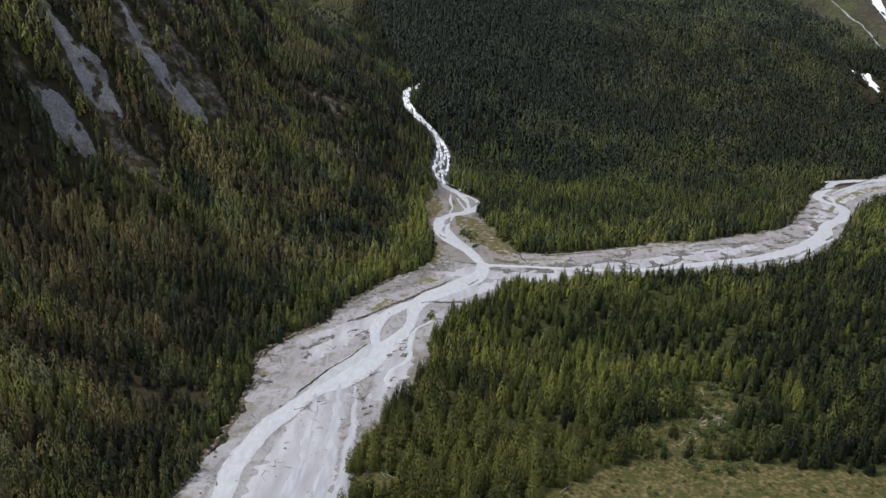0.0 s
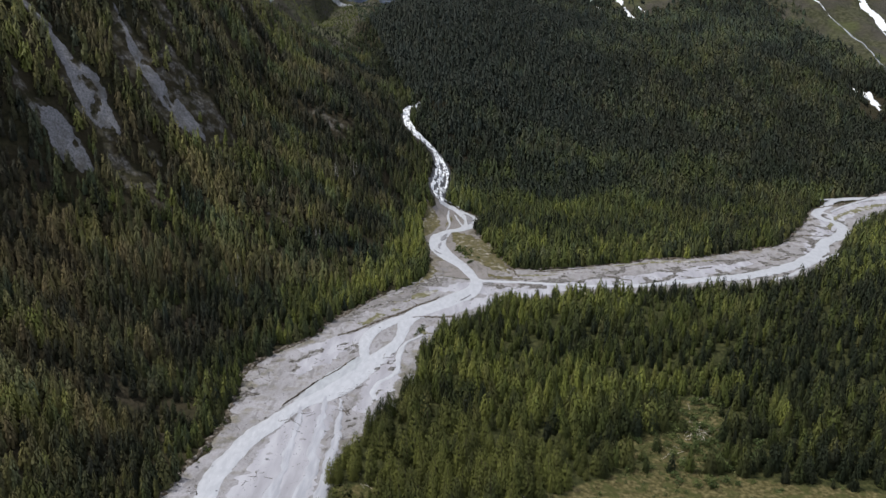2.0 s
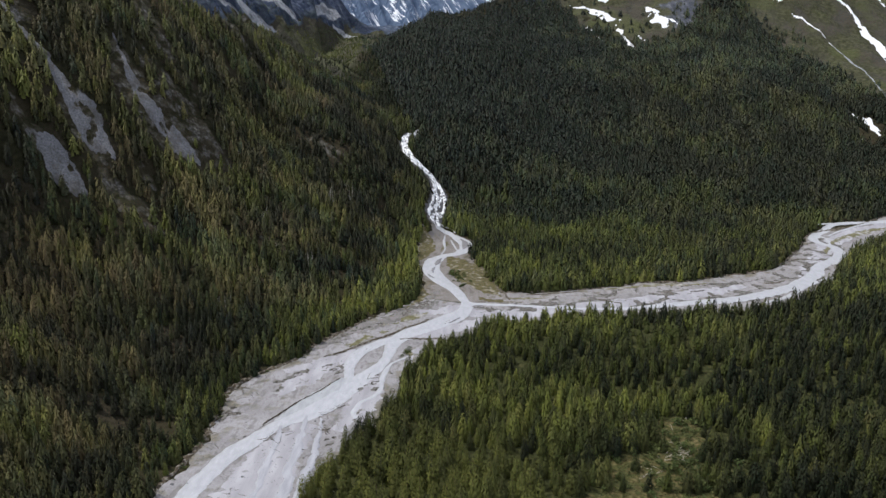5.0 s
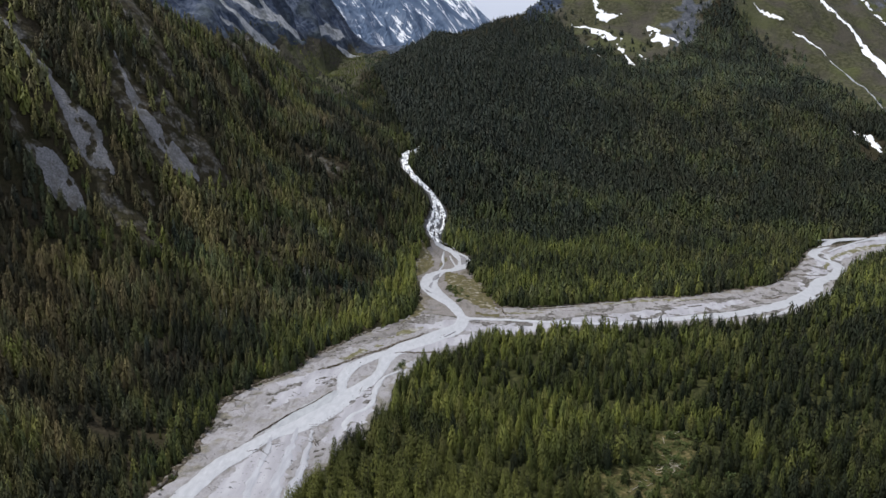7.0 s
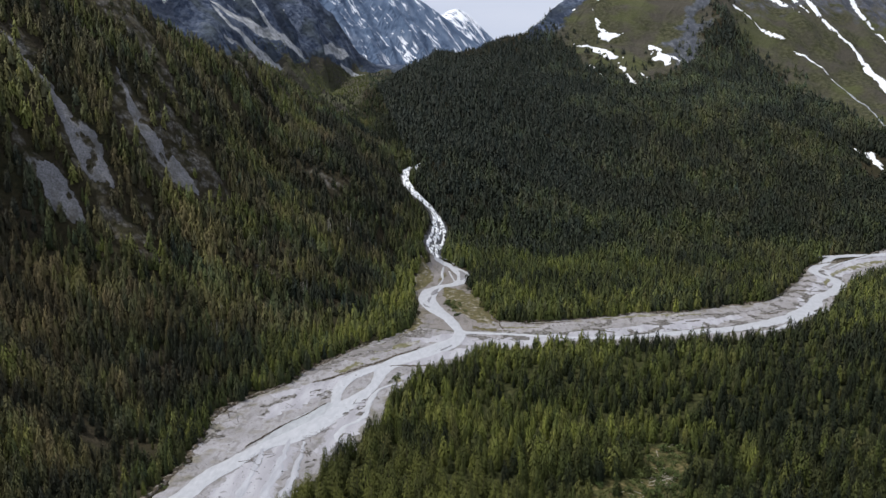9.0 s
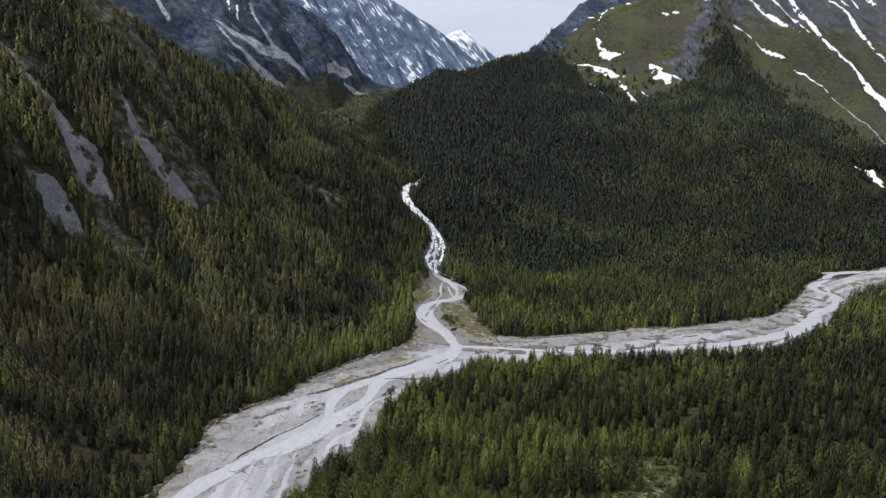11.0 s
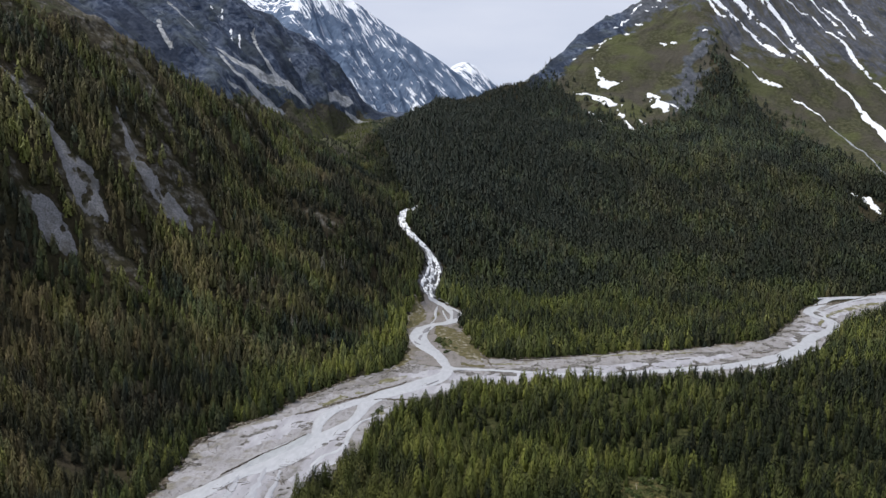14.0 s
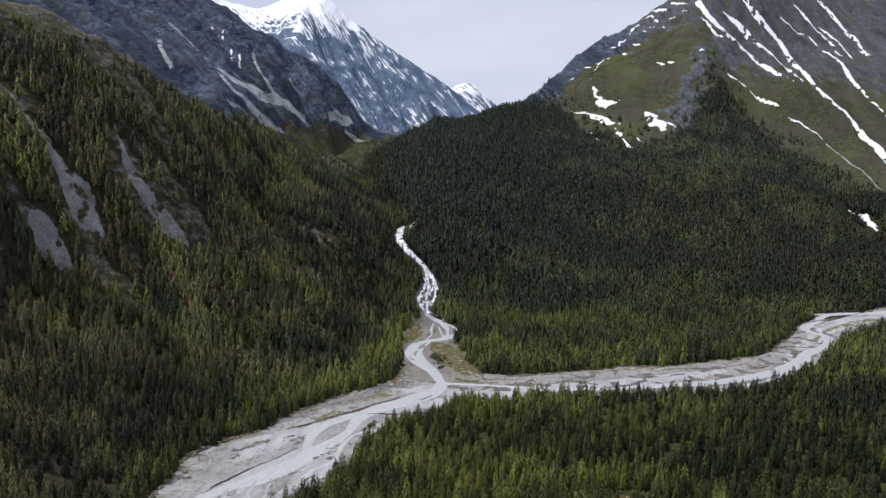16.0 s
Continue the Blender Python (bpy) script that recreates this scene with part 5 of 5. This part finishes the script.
rest = ~single & ~young
wood("forest", "slender young conifers along the edge of the gravel", np.nonzero(young)[0], 70, 0.085, 0.11, 17, 0.1)
close = rest & (ty < 640)
wood("forest", "dense green conifer wood round the grassy glade", np.nonzero(close & (slope_d < 0) & (ty < 480))[0], 300, 0.185, 0.076, 16, 0.5)
wood("forest", "dense green conifer wood beside the river", np.nonzero(close & (slope_d < 0) & (ty >= 480))[0], 180, 0.175, 0.096, 11, 0.35)
wood("forest", "dark conifer forest on the steep slope", np.nonzero(close & (slope_d >= 0))[0], 140, 0.150, 0.098, 12, 0.35)
wood("forest", "dark conifer forest high on the steep slope", np.nonzero(rest & (ty >= 640) & (slope_d >= 0))[0], 64, 0.135, 0.14, 13, 0.28, 0.1)
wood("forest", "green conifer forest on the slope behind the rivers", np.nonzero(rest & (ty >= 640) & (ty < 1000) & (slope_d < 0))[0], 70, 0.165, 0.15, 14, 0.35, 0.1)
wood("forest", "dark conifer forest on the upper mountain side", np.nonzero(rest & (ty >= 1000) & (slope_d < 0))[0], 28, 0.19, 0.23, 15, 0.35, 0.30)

# single conifers
TREES = []
for k in range(8):
    r = np.random.RandomState(500 + k)
    v, f, m = conifer(r, 700, r.uniform(0.18, 0.23), 0.056, r.uniform(0.03, 0.07), (0.2, 0.65, 0.42)[k % 3])
    t = 0.30 + 0.07 * k
    crown = mesh_of("crown", v, f, NEEDLE, True, {"tint": np.full(len(v), t), "dry": np.full(len(v), 0.15 + 0.05 * (k % 3))}, m)
    stem = mesh_of("trunk", *trunk(r, 7, 0.94, 0.016), BARK)
    TREES.append((stem, crown))
SORTS = ("slender dark green conifer in the river wood", "full-crowned green conifer in the river wood", "tall olive green conifer in the wood", "light green conifer at the edge of the wood")
for n, i in enumerate(near):
    k = int(np.clip((tint[i] - 0.15) / 0.09, 0, 7))
    tree = tagged(put(new("conifer_tree"), (tx[i], ty[i], tz[i]), float(rng.uniform(0, 6.3)), float(tall[i])), SORTS[k // 2], "tree", "conifers nearest the flight line")
    hung("trunk", TREES[k][0], tree)
    hung("crown", TREES[k][1], tree)


# ---- shrubs and dead wood of the glade ----
def shrub(r):
    verts, faces = [], []
    for _ in range(110):
        d = r.normal(0, 1, 3)
        d /= np.linalg.norm(d)
        c = d * (0.45, 0.45, 0.36) * r.uniform(0.6, 1.1) + (0, 0, 0.34)
        e = r.normal(0, 0.085, (3, 3))
        n = len(verts)
        verts += [tuple(c + e[0]), tuple(c + e[1]), tuple(c + e[2])]
        faces.append((n, n + 1, n + 2))
    return np.array(verts), np.array(faces)


SHRUBS = []
for k in range(5):
    r = np.random.RandomState(700 + k)
    v, f = shrub(r)
    SHRUBS.append((mesh_of("stem", *trunk(r, 5, 0.4, 0.03), BARK), mesh_of("foliage", v, f, BUSH, False, {"tint": np.full(len(v), 0.25 + 0.12 * k)})))


def plant_shrub(x, y, size, k, label, group):
    thing = tagged(put(new("shrub"), (x, y, float(height(x, y)) - 0.05), 1.7 * k, size), label, "shrub", group)
    hung("stem", SHRUBS[k % 5][0], thing)
    hung("foliage", SHRUBS[k % 5][1], thing)


r = np.random.RandomState(71)
for k in range(190):
    if k % 3:
        x, y = (r.normal(158, 28), r.normal(424, 17)) if k % 2 else (r.normal(188, 20), r.normal(462, 30))
    else:
        x, y = r.uniform(62, 250), r.uniform(352, 396)
    plant_shrub(x, y, r.uniform(2.6, 7.5) if k % 3 else r.uniform(1.2, 3.0), k, "low olive green shrub in the grassy glade", "shrubs of the glade")
for k in range(44):
    a, w = r.uniform(0, 1), r.normal(0, 4)
    x, y = (21 + 14 * a + 0.5 * w, 820 - 26 * a + w) if k % 5 else (36 + 0.6 * w, 776 + w)
    plant_shrub(x, y, r.uniform(2.6, 5.6), k, "dark green shrub on a turf bank", "shrubs on the gravel banks")
for k in range(14):
    plant_shrub(r.normal(-10.5, 2.2), r.normal(590, 4), r.uniform(2.4, 4.4), k, "dark green shrub on a turf bank", "shrubs on the gravel banks")


r = np.random.RandomState(75)
for k in range(66):
    bank = beds[(0, 0, 2)[k % 3]]
    row = bank[r.randint(len(bank) // 6, len(bank) - 4)]
    near_edge = row[:2] if k % 3 < 2 else row[:2] if r.uniform() < 0.7 else row[2:]
    plant_shrub(near_edge[0] + r.normal(1, 2.5), near_edge[1] + r.normal(-1, 2.5), r.uniform(1.4, 3.6), k, "small olive shrub along the gravel's edge", "shrubs along the banks")


# low growth too dense to count
r = np.random.RandomState(78)
gx, gy = r.uniform(20, 300, 9000), r.uniform(330, 520, 9000)
g = glade(gx, gy)
ok = (r.uniform(size=9000) < np.where(g > 0.25, np.where(gy > 395, 0.55, 0.16), 0.0)) & (rough(gx, gy, 14, 79, 3) > np.where(gy > 395, -0.25, 0.15))
gx, gy = gx[ok], gy[ok]
gz = height(gx, gy)
tufts, blades, tones = [], [], []
for n in range(len(gx)):
    size = r.uniform(0.7, 2.2)
    d = r.normal(0, 1, (14, 1, 3)) * (0.5, 0.5, 0.28) + r.normal(0, 0.26, (14, 3, 3))
    d[..., 2] = np.abs(d[..., 2])
    blades.append(np.arange(42).reshape(14, 3) + 42 * len(tufts))
    tufts.append((d * size).reshape(-1, 3) + (gx[n], gy[n], gz[n]))
    tones.append(np.full(42, r.uniform(0.15, 1.0)))
tagged(new("undergrowth", mesh_of("undergrowth", np.vstack(tufts), np.vstack(blades), BUSH, False, {"tint": np.concatenate(tones), "dry": np.concatenate(tones) * 0.5})), "low olive undergrowth of the grassy glade", "undergrowth", kind="stuff")


def log(r, long, thick, stubs):
    """A fallen stem along x with a root plate and broken boughs."""
    rings, sides = 7, 6
    verts, faces = [], []

    def limb(start, way, length, radius):
        way = np.array(way) / np.linalg.norm(way)
        side = np.cross(way, (0.3, 0.2, 1.0))
        side /= np.linalg.norm(side)
        up = np.cross(way, side)
        n0 = len(verts)
        for a in range(rings):
            f = a / (rings - 1)
            c = np.array(start) + way * length * f + side * 0.03 * length * math.sin(2.2 * f + length)
            for b in range(sides):
                g = b * 2 * math.pi / sides
                q = radius * (1 - 0.75 * f) * r.uniform(0.88, 1.12)
                verts.append(tuple(c + side * q * math.cos(g) + up * q * math.sin(g)))
        for a in range(rings - 1):
            for b in range(sides):
                faces.append((n0 + a * sides + b, n0 + a * sides + (b + 1) % sides, n0 + (a + 1) * sides + (b + 1) % sides, n0 + (a + 1) * sides + b))

    limb((-long / 2, 0, thick), (1, 0, 0.01), long, thick)
    for _ in range(stubs):
        x = r.uniform(-0.3, 0.45) * long
        limb((x, 0, thick), (r.uniform(0.2, 1), r.uniform(-1, 1), r.uniform(0.1, 0.9)), long * r.uniform(0.08, 0.2), thick * 0.4)
    for g in np.linspace(0, 2 * math.pi, 6)[:-1]:
        limb((-long / 2, 0, thick), (-0.35, math.cos(g), math.sin(g) + 0.25), thick * 3.2, thick * 0.4)
    return np.array(verts), np.array(faces)


def bleached_paint():
    p = Paint("pale_dead_wood", 0.9, 0.15)
    return p.done(p.ramp(p.noise(0.8, 5), (0.3, (0.25, 0.23, 0.19)), (0.7, (0.52, 0.49, 0.43))))


PALE = bleached_paint()
BRANCHES = [mesh_of("dead_branch", *log(np.random.RandomState(830 + k), 6.0 + k, 0.14, 9), PALE) for k in range(4)]
LOGS = []
for k in range(6):
    r = np.random.RandomState(800 + k)
    LOGS.append(mesh_of("driftwood_log", *log(r, 9.0 + k, 0.26 + 0.03 * k, 3 + k), DRIFT))
HEAPS = [(-93, 441, 3), (-87, 440, 4), (-79, 445, 2), (-85, 432, 2), (-57, 420, 6), (-54, 414, 5), (-130, 513, 3), (-117, 501, 3), (-121, 527, 3), (-85, 528, 3), (-59, 483, 3), (-55, 486, 3), (-61, 471, 3), (-56, 454, 4), (-132, 496, 3), (-130, 473, 4), (-124, 430, 3), (-66, 556, 6), (-34, 538, 4)]
HEAPS += [(95, 742, 2), (172, 752, 3), (193, 737, 2), (254, 757, 3), (307, 783, 3), (347, 797, 3), (107, 755, 2), (24, 662, 2), (52, 705, 3), (-20, 652, 2), (-128, 535, 3), (440, 895, 3), (470, 940, 2), (-30, 690, 3)]
r = np.random.RandomState(72)
for x, y, count in HEAPS:
    for _ in range(count):
        px, py, k = x + r.normal(0, 3), y + r.normal(0, 3), r.randint(0, 6)
        tagged(put(new("driftwood_log", LOGS[k]), (px, py, float(height(px, py)) + 0.95), r.uniform(0, 6.3), r.uniform(0.35, 0.85)), "bleached driftwood log stranded on the river gravel", "driftwood", "driftwood on the gravel")
for x, y, count in ((-104, 389, 4), (-97, 378, 5), (-94, 370, 6), (-87, 361, 3), (-126, 362, 6), (-59, 404, 5), (-59, 465, 5), (-51, 456, 4), (-68, 555, 12), (-62, 558, 14), (-128, 470, 5), (-132, 440, 5), (-56, 485, 4)):
    for _ in range(count):
        px, py, k = x + r.normal(0, 3), y + r.normal(0, 3), r.randint(0, 6)
        tagged(put(new("driftwood_log", LOGS[k]), (px, py, float(height(px, py)) + 0.95), r.uniform(0, 6.3), r.uniform(0.18, 0.38)), "thin broken driftwood stem on the river silt", "driftwood", "driftwood on the gravel")
for x, y, count in ((180, 447, 26), (186, 460, 8), (158, 424, 8), (194, 490, 3), (-40, 368, 5), (60, 362, 3), (-20, 352, 3)):
    for _ in range(count):
        px, py, k = x + r.normal(0, 5), y + r.normal(0, 5), r.randint(0, 4)
        tagged(put(new("dead_branch", BRANCHES[k]), (px, py, float(height(px, py)) + 0.5), r.uniform(0, 6.3), r.uniform(0.6, 1.3)), "pale dead branch lying in the glade", "dead wood", "dead branches in the glade")


# bare dead trees that stand on the steep slope
SNAGS = []
for k in range(4):
    v, f = log(np.random.RandomState(860 + k), 11.0 + k, 0.22, 9)
    SNAGS.append(mesh_of("dead_tree", np.stack([v[:, 2], v[:, 1], v[:, 0] + (11.0 + k) / 2], -1), f[:, ::-1], PALE))
r = np.random.RandomState(76)
for x, y, count in ((-125, 872, 7), (-176, 769, 5), (-178, 621, 5), (-123, 730, 5), (-109, 899, 6), (-72, 893, 3), (-225, 818, 3)):
    for _ in range(count):
        px, py, k = x + r.normal(0, 5), y + r.normal(0, 7), r.randint(0, 4)
        tagged(put(new("dead_tree", SNAGS[k]), (px, py, float(height(px, py)) - 0.3), r.uniform(0, 6.3), r.uniform(0.8, 1.5)), "bare bleached dead tree standing in the forest", "dead tree", "dead trees on the slope")


# ---- boulders and stones ----
def stone(r):
    bm = bmesh.new()
    bmesh.ops.create_icosphere(bm, subdivisions=2, radius=1.0)
    s = r.uniform(0.7, 1.25, 3)
    off = r.uniform(0, 50, 3)
    for v in bm.verts:
        v.co *= 0.85 + 0.5 * noise.noise(v.co * 1.1 + Vector(off))
        v.co = Vector((v.co.x * s[0], v.co.y * s[1], v.co.z * s[2] * 0.7))
    me = bpy.data.meshes.new("boulder")
    bm.to_mesh(me)
    bm.free()
    me.materials.append(BOULDER)
    return me


STONES = [stone(np.random.RandomState(900 + k)) for k in range(6)]
line = curve(FALLS, 12)
r = np.random.RandomState(73)
for k in range(110):
    c = line[r.randint(0, len(line))]
    x, y = c[0] + r.normal(0, 0.75) * c[2], c[1] + r.normal(0, 0.6) * c[2]
    tagged(put(new("boulder", STONES[k % 6]), (x, y, float(height(x, y)) + 0.5), r.uniform(0, 6.3), r.uniform(0.5, 1.5)), "dark wet boulder in the cascade", "boulder", "boulders of the cascade")

# loose stones all over the gravel
r = np.random.RandomState(74)
unit = np.array([(1, 0, 0), (-1, 0, 0), (0, 1, 0), (0, -1, 0), (0, 0, 0.7), (0, 0, -0.5)])
tri = np.array([(0, 2, 4), (2, 1, 4), (1, 3, 4), (3, 0, 4), (2, 0, 5), (1, 2, 5), (3, 1, 5), (0, 3, 5)])
sv, sf = [], []
for c, count in zip(beds, (2600, 500, 1500)):
    i = r.randint(0, len(c), count)
    f = r.beta(0.7, 0.7, count)[:, None]
    p = c[i, :2] * (1 - f) + c[i, 2:] * f + r.normal(0, 1.5, (count, 2))
    g = r.lognormal(-1.25, 0.5, count)
    z = height(p[:, 0], p[:, 1]) + 0.95
    a = r.uniform(0, 6.3, count)
    for n in range(count):
        m = unit * g[n] * r.uniform(0.7, 1.3, (6, 3))
        m = np.stack([m[:, 0] * math.cos(a[n]) - m[:, 1] * math.sin(a[n]), m[:, 0] * math.sin(a[n]) + m[:, 1] * math.cos(a[n]), m[:, 2]], -1)
        sf.append(tri + 6 * len(sv))
        sv.append(m + (p[n, 0], p[n, 1], z[n]))
tagged(new("river_stones", mesh_of("river_stones", np.vstack(sv), np.vstack(sf), SCREE, False)), "loose grey stones strewn over the gravel", "stones", kind="stuff")
